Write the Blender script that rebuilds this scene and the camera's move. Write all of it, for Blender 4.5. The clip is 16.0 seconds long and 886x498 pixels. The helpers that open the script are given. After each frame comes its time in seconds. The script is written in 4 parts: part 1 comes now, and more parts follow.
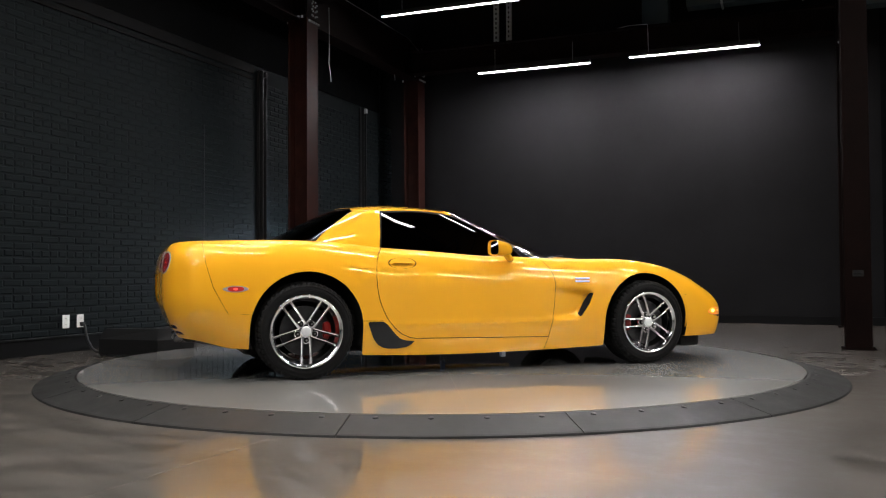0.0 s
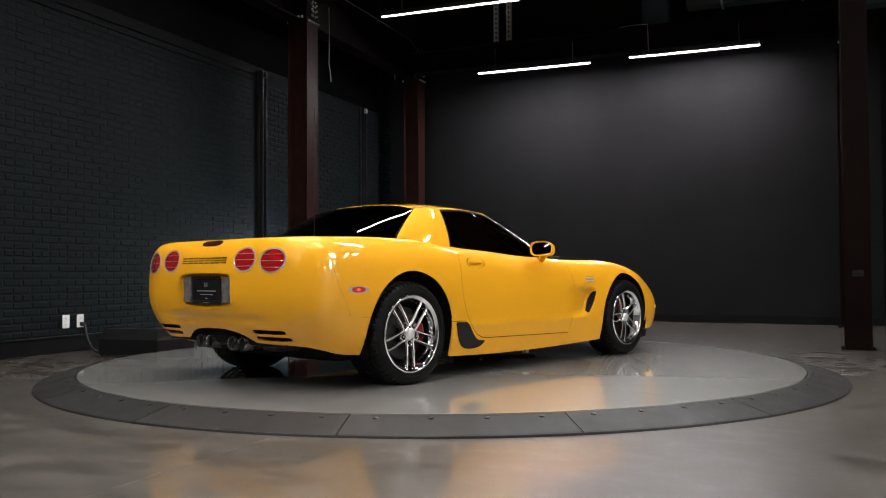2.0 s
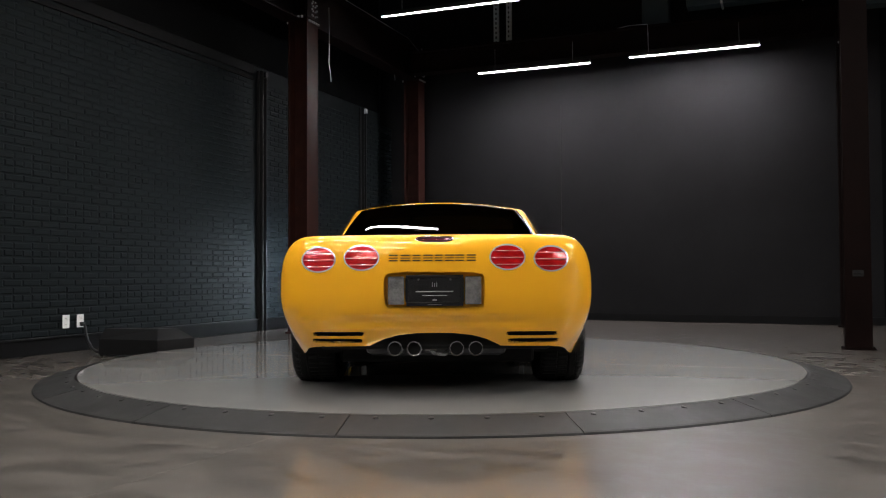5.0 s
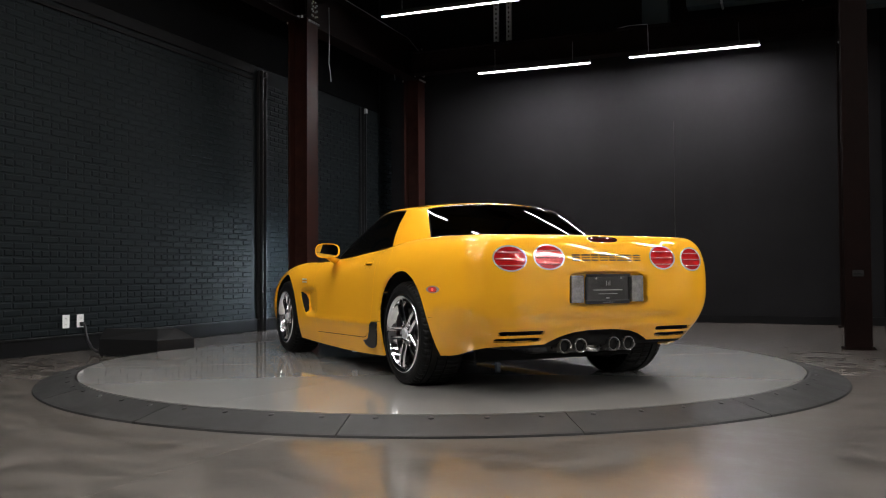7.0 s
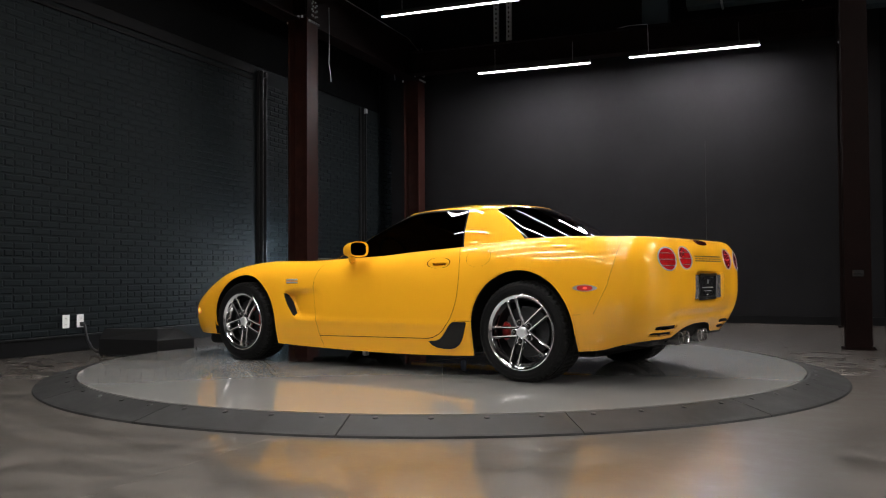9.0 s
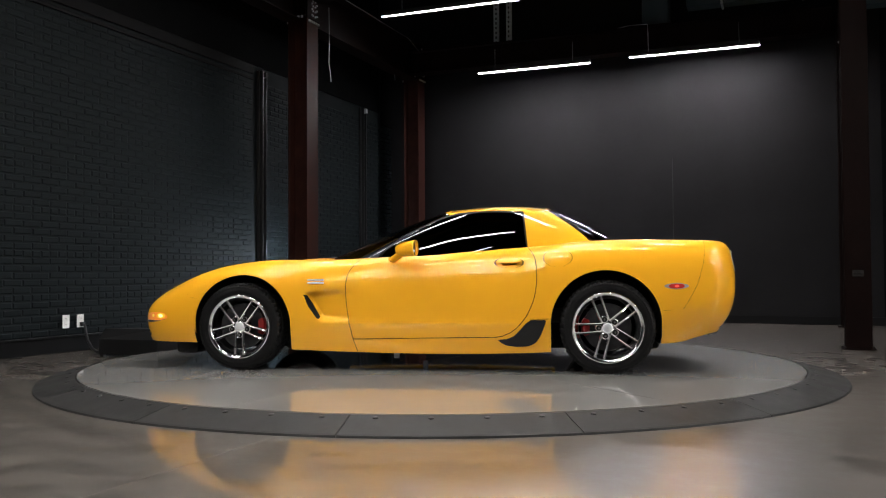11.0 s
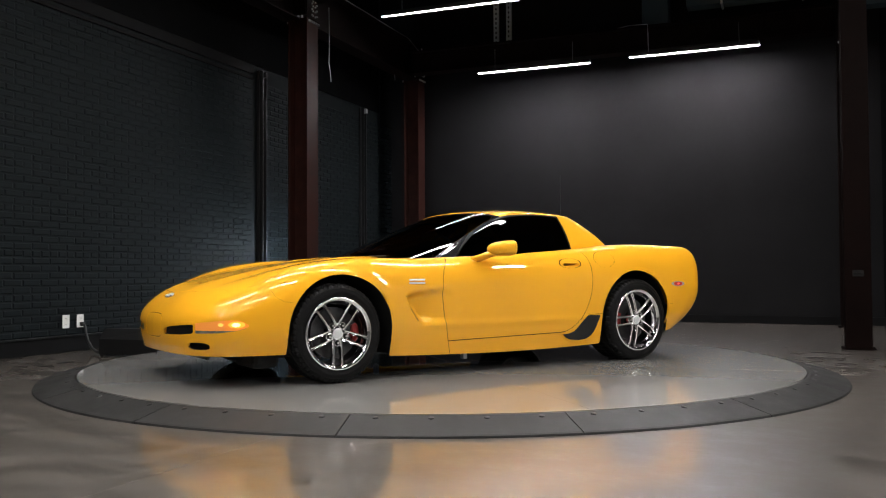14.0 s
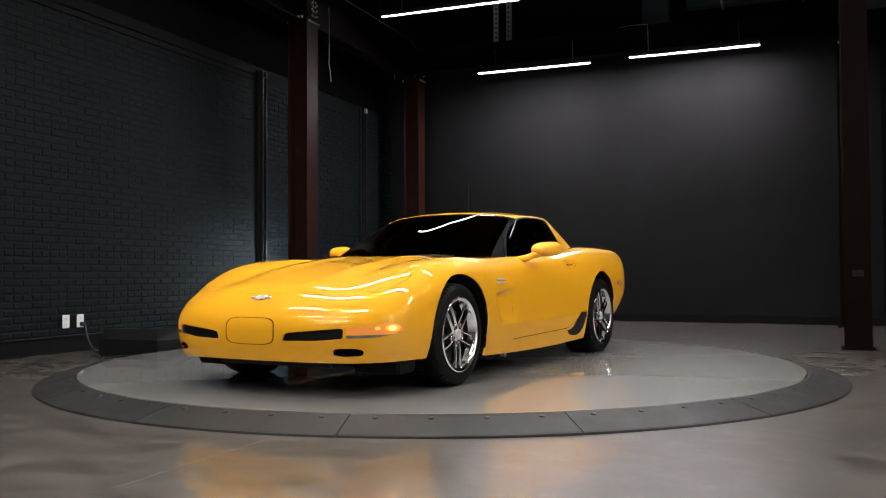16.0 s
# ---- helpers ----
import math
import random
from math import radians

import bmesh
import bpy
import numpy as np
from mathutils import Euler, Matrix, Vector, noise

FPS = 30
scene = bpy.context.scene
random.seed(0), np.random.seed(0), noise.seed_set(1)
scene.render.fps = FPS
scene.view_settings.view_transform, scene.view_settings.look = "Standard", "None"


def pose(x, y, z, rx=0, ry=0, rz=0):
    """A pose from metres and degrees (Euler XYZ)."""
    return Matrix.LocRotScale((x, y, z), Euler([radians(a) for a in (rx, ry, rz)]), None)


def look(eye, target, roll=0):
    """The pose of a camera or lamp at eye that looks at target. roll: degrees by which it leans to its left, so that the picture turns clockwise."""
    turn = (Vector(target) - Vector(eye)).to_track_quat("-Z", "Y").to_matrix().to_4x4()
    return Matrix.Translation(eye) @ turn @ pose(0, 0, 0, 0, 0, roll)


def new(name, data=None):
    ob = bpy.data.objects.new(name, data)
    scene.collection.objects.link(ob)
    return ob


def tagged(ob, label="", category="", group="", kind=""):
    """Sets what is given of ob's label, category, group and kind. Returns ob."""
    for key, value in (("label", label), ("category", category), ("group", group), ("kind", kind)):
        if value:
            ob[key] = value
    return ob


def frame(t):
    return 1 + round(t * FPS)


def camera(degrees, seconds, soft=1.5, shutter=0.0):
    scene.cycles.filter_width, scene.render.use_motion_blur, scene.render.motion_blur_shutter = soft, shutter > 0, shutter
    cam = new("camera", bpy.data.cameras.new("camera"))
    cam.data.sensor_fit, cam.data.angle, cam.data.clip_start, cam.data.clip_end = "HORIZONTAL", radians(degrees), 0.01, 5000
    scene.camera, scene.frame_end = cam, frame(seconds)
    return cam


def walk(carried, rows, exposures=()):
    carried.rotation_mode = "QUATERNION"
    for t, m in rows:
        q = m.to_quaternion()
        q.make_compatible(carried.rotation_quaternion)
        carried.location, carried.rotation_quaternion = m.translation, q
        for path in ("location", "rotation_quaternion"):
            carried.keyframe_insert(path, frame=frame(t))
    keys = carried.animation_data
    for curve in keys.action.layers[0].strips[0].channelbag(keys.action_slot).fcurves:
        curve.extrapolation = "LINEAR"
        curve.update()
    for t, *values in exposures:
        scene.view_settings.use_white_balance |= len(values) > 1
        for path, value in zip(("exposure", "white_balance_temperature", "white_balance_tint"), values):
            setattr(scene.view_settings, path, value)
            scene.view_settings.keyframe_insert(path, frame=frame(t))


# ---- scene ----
# ---------------------------------------------------------------- camera
EYE = (0.0, -7.052, 0.695)
cam = camera(54.08, 16.0, soft=1.1)
VIEW = look(EYE, (0.0126, 0.0, 0.8978), -0.306)
walk(cam, [(0.0, VIEW), (16.0, VIEW)], exposures=[(0.0, 0.0), (16.0, 0.0)])

ROOM = pose(0, 0, 0, 0, 0, -22)          # the room's own axes: x along the back wall, y along the brick wall
FLOOR = -0.07                            # the turntable's top is at z = 0
X_WEST, X_EAST, Y_SOUTH, Y_NORTH, Z_TOP = -4.15, 14.6, -10.0, 7.4, 6.2
TURN0, RATE = 19.87, 13.812              # the turntable's angle at the start and its degrees a second
TUBE_POWER = 70.0

# ---------------------------------------------------------------- world: a closed hall at night
world = bpy.data.worlds.new("world")
world.use_nodes = True
world.node_tree.nodes["Background"].inputs[0].default_value = (0.02, 0.025, 0.03, 1)
world.node_tree.nodes["Background"].inputs[1].default_value = 0.1
scene.world = world


# ---------------------------------------------------------------- materials
def material(name, color, rough=0.5, metal=0.0, coat=0.0, vary=0.0, scale=8.0, fine=60.0, bump=0.0, rough_vary=0.0, spec=0.5, per_piece=0.0,
             second=None, stretch=(1, 1, 1)):
    """A surface with stains and grain at two scales. second: a colour that the coarse stains mix in."""
    m = bpy.data.materials.new(name)
    m.use_nodes = True
    n, l = m.node_tree.nodes, m.node_tree.links
    b = n["Principled BSDF"]
    b.inputs["Base Color"].default_value = (*color, 1)
    b.inputs["Roughness"].default_value = rough
    b.inputs["Metallic"].default_value = metal
    b.inputs["Coat Weight"].default_value = coat
    b.inputs["Coat Roughness"].default_value = 0.02
    b.inputs["Coat IOR"].default_value = 1.4
    b.inputs["Specular IOR Level"].default_value = spec
    if vary or bump or rough_vary or per_piece:
        tc = n.new("ShaderNodeTexCoord")
        mp = n.new("ShaderNodeMapping")
        mp.inputs["Scale"].default_value = stretch
        l.new(tc.outputs["Object"], mp.inputs["Vector"])
        big, small = n.new("ShaderNodeTexNoise"), n.new("ShaderNodeTexNoise")
        for t, s, d in ((big, scale, 6), (small, fine, 4)):
            l.new(mp.outputs[0], t.inputs["Vector"])
            t.inputs["Scale"].default_value, t.inputs["Detail"].default_value = s, d
            t.inputs["Roughness"].default_value = 0.62
        mix = n.new("ShaderNodeMath")
        mix.operation = "MULTIPLY_ADD"
        mix.inputs[1].default_value = 0.35
        l.new(small.outputs[0], mix.inputs[0])
        l.new(big.outputs[0], mix.inputs[2])           # about 0.675 in the mean
        if vary or per_piece:
            ramp = n.new("ShaderNodeMapRange")
            ramp.inputs["From Min"].default_value, ramp.inputs["From Max"].default_value = 0.47, 0.88
            l.new(mix.outputs[0], ramp.inputs["Value"])
            cm = n.new("ShaderNodeMix")
            cm.data_type = "RGBA"
            lo = second or tuple(c * (1 - vary) for c in color)
            hi = tuple(min(1, c * (1 + vary)) for c in color)
            cm.inputs["A"].default_value, cm.inputs["B"].default_value = (*lo, 1), (*hi, 1)
            l.new(ramp.outputs[0], cm.inputs["Factor"])
            out = cm.outputs["Result"]
            if per_piece:
                info, mul = n.new("ShaderNodeObjectInfo"), n.new("ShaderNodeHueSaturation")
                geo, add, rng = n.new("ShaderNodeNewGeometry"), n.new("ShaderNodeMath"), n.new("ShaderNodeMapRange")
                l.new(info.outputs["Random"], add.inputs[0])
                l.new(geo.outputs["Random Per Island"], add.inputs[1])
                rng.inputs["From Max"].default_value = 2
                rng.inputs["To Min"].default_value, rng.inputs["To Max"].default_value = 1 - per_piece, 1 + per_piece
                l.new(add.outputs[0], rng.inputs["Value"])
                l.new(rng.outputs[0], mul.inputs["Value"])
                l.new(out, mul.inputs["Color"])
                out = mul.outputs[0]
            l.new(out, b.inputs["Base Color"])
        if rough_vary:
            rr = n.new("ShaderNodeMapRange")
            rr.inputs["From Min"].default_value, rr.inputs["From Max"].default_value = 0.45, 0.9
            rr.inputs["To Min"].default_value, rr.inputs["To Max"].default_value = max(0.02, rough - rough_vary), rough + rough_vary
            l.new(mix.outputs[0], rr.inputs["Value"])
            l.new(rr.outputs[0], b.inputs["Roughness"])
        if bump:
            bp = n.new("ShaderNodeBump")
            bp.inputs["Strength"].default_value, bp.inputs["Distance"].default_value = 0.6, bump
            l.new(mix.outputs[0], bp.inputs["Height"])
            l.new(bp.outputs[0], b.inputs["Normal"])
    return m


def glowing(name, color, strength, base=(0.8, 0.8, 0.8)):
    m = material(name, base, 0.3)
    b = m.node_tree.nodes["Principled BSDF"]
    b.inputs["Emission Color"].default_value = (*color, 1)
    b.inputs["Emission Strength"].default_value = strength
    return m


def glass(name, color, rough=0.0):
    """Tinted glass, one sheet thick."""
    m = bpy.data.materials.new(name)
    m.use_nodes = True
    n, l = m.node_tree.nodes, m.node_tree.links
    tr, gl, mx, fr = n.new("ShaderNodeBsdfTransparent"), n.new("ShaderNodeBsdfGlossy"), n.new("ShaderNodeMixShader"), n.new("ShaderNodeFresnel")
    tr.inputs[0].default_value = (*color, 1)
    gl.inputs["Roughness"].default_value = rough
    fr.inputs[0].default_value = 1.5
    l.new(fr.outputs[0], mx.inputs[0])
    l.new(tr.outputs[0], mx.inputs[1])
    l.new(gl.outputs[0], mx.inputs[2])
    l.new(mx.outputs[0], n["Material Output"].inputs[0])
    return m


YELLOW = material("yellow_paint", (0.86, 0.402, 0.016), 0.5, coat=1.0, spec=0.05)
YELLOW.node_tree.nodes["Principled BSDF"].inputs["Coat IOR"].default_value = 1.5
BLACK_GLOSS = material("black_gloss", (0.012, 0.012, 0.013), 0.12, coat=0.5)
BLACK_PLASTIC = material("black_plastic", (0.007, 0.007, 0.0075), 0.4, spec=0.35, vary=0.2, scale=20, fine=300, bump=0.0004)
GAP = material("panel_gap_dark", (0.012, 0.006, 0.003), 0.9, spec=0.1)
UNDERBODY = material("underbody", (0.006, 0.006, 0.006), 0.8, spec=0.2, vary=0.3, scale=6)
RUBBER = material("tyre_rubber", (0.0045, 0.0045, 0.0048), 0.6, spec=0.15, vary=0.25, scale=9, fine=90, bump=0.0006)
CHROME = material("chrome", (0.88, 0.88, 0.89), 0.03, metal=1.0, bump=0.0009, scale=26, fine=70)
STEEL = material("brushed_steel", (0.5, 0.5, 0.5), 0.3, metal=1.0, rough_vary=0.1, scale=30)
DARK_STEEL = material("dark_steel", (0.05, 0.05, 0.052), 0.45, metal=0.8, vary=0.2, scale=20)
CALIPER = material("red_caliper", (0.24, 0.006, 0.005), 0.35, coat=0.3)
LENS_RED = material("red_lens", (0.55, 0.011, 0.014), 0.14, metal=0.25, coat=1.0, spec=0.8, vary=0.35, scale=14, fine=60, bump=0.0004)
LENS_RED_GLOW = glowing("red_lens_lit", (1.0, 0.05, 0.03), 0.1, (0.35, 0.01, 0.01))
BULB_RED = glowing("red_bulb", (1.0, 0.12, 0.08), 0.9, (0.6, 0.05, 0.05))
LENS_CLEAR = material("clear_lens", (0.2, 0.195, 0.19), 0.15, coat=1.0, metal=0.3, vary=0.5, scale=18, fine=90, bump=0.0015)
# pale pink metal: the reflected streaks put into the ribs' colour
GLINT_RIB = material("glint_rib", (0.9, 0.62, 0.6), 0.12, metal=0.8)
LENS_DARK = material("dark_red_lens", (0.05, 0.005, 0.005), 0.1, coat=1.0)
BEZEL = material("silver_bezel", (0.7, 0.69, 0.67), 0.22, metal=0.5)
LAMP_ORANGE = glowing("amber_lamp_lit", (1.0, 0.27, 0.015), 0.5, (0.6, 0.2, 0.03))
LAMP_HOT = glowing("amber_bulb", (1.0, 0.55, 0.05), 2.0)
LAMP_WARM = glowing("amber_reflector", (1.0, 0.45, 0.02), 0.75, (0.7, 0.35, 0.06))
LAMP_PALE = glowing("clear_lamp_part", (1.0, 0.3, 0.03), 0.38, (0.6, 0.22, 0.05))
LAMP_WHITE = glowing("lamp_bulb", (1.0, 0.55, 0.08), 0.7, (0.7, 0.4, 0.1))
for m in (LAMP_ORANGE, LAMP_PALE):
    m.node_tree.nodes["Principled BSDF"].inputs["Coat Weight"].default_value = 1.0
TINT = glass("tinted_glass", (0.018, 0.019, 0.019))
TINT_FRONT = glass("windscreen_glass", (0.11, 0.12, 0.118))
PILLAR = material("matt_black_trim", (0.006, 0.006, 0.0063), 0.35, spec=0.1, vary=0.2, scale=20)
MIRROR = material("mirror_glass", (0.75, 0.77, 0.78), 0.01, metal=1.0)
INTERIOR = material("black_leather", (0.02, 0.02, 0.02), 0.5, vary=0.2, scale=30, bump=0.0008)
EXHAUST = material("dark_exhaust_steel", (0.16, 0.155, 0.15), 0.3, metal=0.9, rough_vary=0.1, scale=30)
BADGE_GREY = material("badge_silver", (0.72, 0.73, 0.75), 0.3, metal=0.55)
LETTER_DARK = material("letter_dark", (0.03, 0.025, 0.02), 0.4)
PLATE_BLACK = material("plate_black", (0.012, 0.012, 0.013), 0.25, coat=0.6)
PRINT_GREY = material("print_grey", (0.28, 0.28, 0.28), 0.5)

BRICK = material("black_painted_brick", (0.0053, 0.0078, 0.0091), 0.65, spec=0.08, vary=0.35, scale=7, fine=70, bump=0.004, rough_vary=0.12, per_piece=0.14)
MORTAR = material("black_painted_mortar", (0.0044, 0.0064, 0.0075), 0.7, spec=0.12, vary=0.3, scale=9, fine=80, bump=0.003)
MORTAR_LIGHT = material("joint_filler", (0.13, 0.115, 0.1), 0.6, vary=0.3, scale=9)
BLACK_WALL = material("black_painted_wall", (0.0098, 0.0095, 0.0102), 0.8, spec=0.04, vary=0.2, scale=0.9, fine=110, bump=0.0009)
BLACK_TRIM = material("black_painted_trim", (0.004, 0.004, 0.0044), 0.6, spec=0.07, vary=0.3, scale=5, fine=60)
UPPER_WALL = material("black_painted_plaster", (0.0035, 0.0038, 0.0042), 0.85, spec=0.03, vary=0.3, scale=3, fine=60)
CEILING = material("black_ceiling", (0.012, 0.014, 0.016), 0.8, vary=0.3, scale=1.5)
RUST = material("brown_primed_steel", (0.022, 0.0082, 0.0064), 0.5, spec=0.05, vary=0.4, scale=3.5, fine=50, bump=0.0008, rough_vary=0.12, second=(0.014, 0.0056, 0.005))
# the brown steel again, darkened to paint shade onto the right-hand columns
RUST_DIMMED = material("dimmed_brown_steel", (0.0036, 0.0016, 0.0014), 0.5, spec=0.04, vary=0.4, scale=3.5, fine=50, bump=0.0008, second=(0.0024, 0.0011, 0.001))
# the same steel with the shade on beams and joints in its colour
RUST_SHADED = material("shaded_brown_steel", (0.0055, 0.0028, 0.0025), 0.6, spec=0.06, vary=0.4, scale=3.5, fine=50, bump=0.0008, second=(0.0035, 0.0018, 0.0017))
BLACK_STEEL = material("black_steel", (0.009, 0.009, 0.0095), 0.4, spec=0.22, vary=0.3, scale=8)
GALVANISED = material("galvanised_steel", (0.5, 0.52, 0.54), 0.4, metal=0.45, vary=0.2, scale=30)
DUCT = material("dark_blue_duct", (0.022, 0.035, 0.043), 0.5, vary=0.25, scale=3)
CONCRETE = material("polished_concrete", (0.083, 0.0715, 0.062), 0.42, coat=0.8, vary=0.42, scale=5.0, fine=34, rough_vary=0.1, second=(0.042, 0.036, 0.031), stretch=(1, 1.2, 1))
DISC = material("turntable_concrete", (0.232, 0.225, 0.217), 0.42, coat=1.0, vary=0.13, scale=2.6, fine=18, rough_vary=0.06, stretch=(1, 2.2, 1), second=(0.18, 0.176, 0.17))
for m, r in ((CONCRETE, 0.085), (DISC, 0.055)):      # a sealed, polished film over the concrete
    m.node_tree.nodes["Principled BSDF"].inputs["Coat Roughness"].default_value = r
    m.node_tree.nodes["Principled BSDF"].inputs["Coat IOR"].default_value = 1.55
RING = material("ribbed_grey_rubber", (0.024, 0.0235, 0.0235), 0.5, spec=0.18, vary=0.25, scale=4, fine=120, bump=0.0006, rough_vary=0.1)
RING_GAP = material("ring_joint", (0.008, 0.008, 0.008), 0.9)
WHITE_PLASTIC = material("white_plastic", (0.75, 0.75, 0.74), 0.35)
TUBE = glowing("light_tube", (0.93, 0.96, 1.0), TUBE_POWER)
TUBE_HALL = glowing("hall_light_tube", (1.0, 0.97, 0.93), TUBE_POWER * 1.18)
# stronger than the hall's lamps, to brighten the car's east side
TUBE_EAST = glowing("boosted_east_light", (1.0, 0.97, 0.93), TUBE_POWER * 1.7)
TUBE_WALL = glowing("wall_light_tube", (1.0, 0.965, 0.98), TUBE_POWER * 9.5)
TUBE_SOFT = glowing("soft_wall_lamp", (0.78, 0.9, 1.0), 230.0)
# pale only so that the unseen east wall bounces light
BOUNCE_PLASTER = material("bounce_plaster", (0.45, 0.44, 0.42), 0.7, vary=0.15, scale=1.2)
PLASTER = material("grey_plaster", (0.06, 0.06, 0.062), 0.7, vary=0.15, scale=1.2)
BLACK_MATT = material("matt_black_sheet", (0.007, 0.007, 0.0075), 0.5, spec=0.2, vary=0.25, scale=5)
CABLE = material("black_cable", (0.015, 0.015, 0.016), 0.45)


# ---------------------------------------------------------------- mesh helpers
def finish(name, bm, mat, parent=None, label="", smooth=False, m=None):
    me = bpy.data.meshes.new(name)
    bm.to_mesh(me)
    bm.free()
    me.materials.append(mat)
    if smooth:
        me.shade_smooth()
    ob = new(name, me)
    if m is not None:
        ob.matrix_basis = m
    if parent:
        ob.parent = parent
    if label:
        ob["label"] = label
    return ob


def part(name, bm, mat, parent, label="", smooth=False, m=None):
    return finish(name, bm, mat, parent, label, smooth, m)


def box(x0, x1, y0, y1, z0, z1, bevel=0.0, bm=None):
    one = bmesh.new()
    bmesh.ops.create_cube(one, size=1, matrix=Matrix.Translation(((x0 + x1) / 2, (y0 + y1) / 2, (z0 + z1) / 2)) @ Matrix.Diagonal((x1 - x0, y1 - y0, z1 - z0, 1)))
    if bevel:
        bmesh.ops.bevel(one, geom=one.edges[:], offset=bevel, segments=2, affect="EDGES", profile=0.5)
    if bm is None:
        return one
    me = bpy.data.meshes.new("joined")
    one.to_mesh(me)
    one.free()
    bm.from_mesh(me)
    bpy.data.meshes.remove(me)
    return bm


def rod(a, b, r, bm=None, seg=10, r2=None):
    """A capped rod from a to b."""
    bm = bm or bmesh.new()
    a, b = Vector(a), Vector(b)
    turn = (b - a).to_track_quat("Z", "Y").to_matrix().to_4x4()
    bmesh.ops.create_cone(bm, cap_ends=True, segments=seg, radius1=r, radius2=r if r2 is None else r2, depth=(b - a).length, matrix=Matrix.Translation((a + b) / 2) @ turn)
    return bm


def lathe(profile, seg=48, axis="Z", bm=None, close=False):
    """Turns (radius, height) points about an axis."""
    bm = bm or bmesh.new()
    rows = []
    for r, h in profile:
        row = []
        for i in range(seg):
            a = 2 * math.pi * i / seg
            c, s = r * math.cos(a), r * math.sin(a)
            row.append(bm.verts.new((c, s, h) if axis == "Z" else (c, h, s)))
        rows.append(row)
    pairs = list(zip(rows, rows[1:])) + ([(rows[-1], rows[0])] if close else [])
    for p, q in pairs:
        for i in range(seg):
            j = (i + 1) % seg
            bm.faces.new((p[i], p[j], q[j], q[i]))
    bmesh.ops.recalc_face_normals(bm, faces=bm.faces[:])
    return bm


def pipe(points, r, seg=8):
    """A bent round cable through the points."""
    bm = bmesh.new()
    pts = [Vector(p) for p in points]
    rows = []
    for i, p in enumerate(pts):
        d = (pts[min(i + 1, len(pts) - 1)] - pts[max(i - 1, 0)]).normalized()
        q = d.to_track_quat("Z", "Y")
        rows.append([bm.verts.new(p + q @ Vector((r * math.cos(2 * math.pi * k / seg), r * math.sin(2 * math.pi * k / seg), 0))) for k in range(seg)])
    for a, b in zip(rows, rows[1:]):
        for k in range(seg):
            bm.faces.new((a[k], a[(k + 1) % seg], b[(k + 1) % seg], b[k]))
    bm.faces.new(rows[0][::-1])
    bm.faces.new(rows[-1])
    return bm


def setting(name, bm, mat, label, m=ROOM):
    return tagged(finish(name, bm, mat, m=m), label, kind="structure")


# ---------------------------------------------------------------- the hall
floor = setting("floor", box(X_WEST - 0.3, X_EAST + 0.3, Y_SOUTH - 0.3, Y_NORTH + 0.3, FLOOR - 0.3, FLOOR), CONCRETE, "polished grey-brown concrete floor with faint stains")
ceiling = setting("ceiling", box(X_WEST - 0.3, X_EAST + 0.3, Y_SOUTH - 0.3, Y_NORTH + 0.3, Z_TOP, Z_TOP + 0.2), CEILING, "dark high ceiling of the hall")
wall_west = setting("wall_west", box(X_WEST - 0.3, X_WEST - 0.004, Y_SOUTH, Y_NORTH, FLOOR, Z_TOP), MORTAR, "black-painted brick wall")
# out of view; its pale colour is chosen to brighten the car's east side
wall_east = setting("wall_east", box(X_EAST, X_EAST + 0.3, Y_SOUTH, Y_NORTH, FLOOR, Z_TOP), BOUNCE_PLASTER, "unseen pale wall that bounces light at the car")
wall_south = setting("wall_south", box(X_WEST - 0.3, X_EAST + 0.3, Y_SOUTH - 0.3, Y_SOUTH, FLOOR, Z_TOP), PLASTER, "plain grey wall")

NORTH = ROOM @ pose(1.25, 7.32, 0, 0, 0, -5.5)      # the back wall stands a little askew
SHEET_X = 2.6
wall_north = setting("wall_north", box(-6.2, 7.2, 0, 0.3, FLOOR, Z_TOP), BLACK_WALL, "smooth black-painted back wall washed by lamps", NORTH)
part("baseboard", box(-6.2, 7.2, -0.015, -0.001, FLOOR + 0.001, FLOOR + 0.12), BLACK_TRIM, wall_north)

# an added sheet, darker than the wall, that blackens its right end
part("dark_sheet", box(SHEET_X, 7.19, -0.016, -0.004, FLOOR + 0.121, 4.55), UPPER_WALL, wall_north, "dull black sheet over the wall's right end")
baseboard = setting("baseboard", box(X_WEST + 0.004, X_WEST + 0.03, Y_SOUTH, 8.2, FLOOR + 0.001, 0.085, 0.004), BLACK_TRIM, "tall black baseboard below the brick wall")
part("cap", box(X_WEST + 0.004, X_WEST + 0.045, Y_SOUTH, 8.2, 0.0855, 0.1, 0.004), BLACK_STEEL, baseboard)
trim = setting("trim", box(X_WEST + 0.002, X_WEST + 0.026, Y_SOUTH, 3.42, 3.43, 3.56, 0.006), BLACK_TRIM, "black-painted ledge above the brick")
part("lower_ledge", box(X_WEST + 0.002, X_WEST + 0.03, Y_SOUTH, 3.42, 3.35, 3.39, 0.006), BLACK_TRIM, trim)
part("upper_wall", box(X_WEST - 0.003, X_WEST + 0.012, Y_SOUTH, 7.3, 3.562, Z_TOP - 0.001), UPPER_WALL, trim)


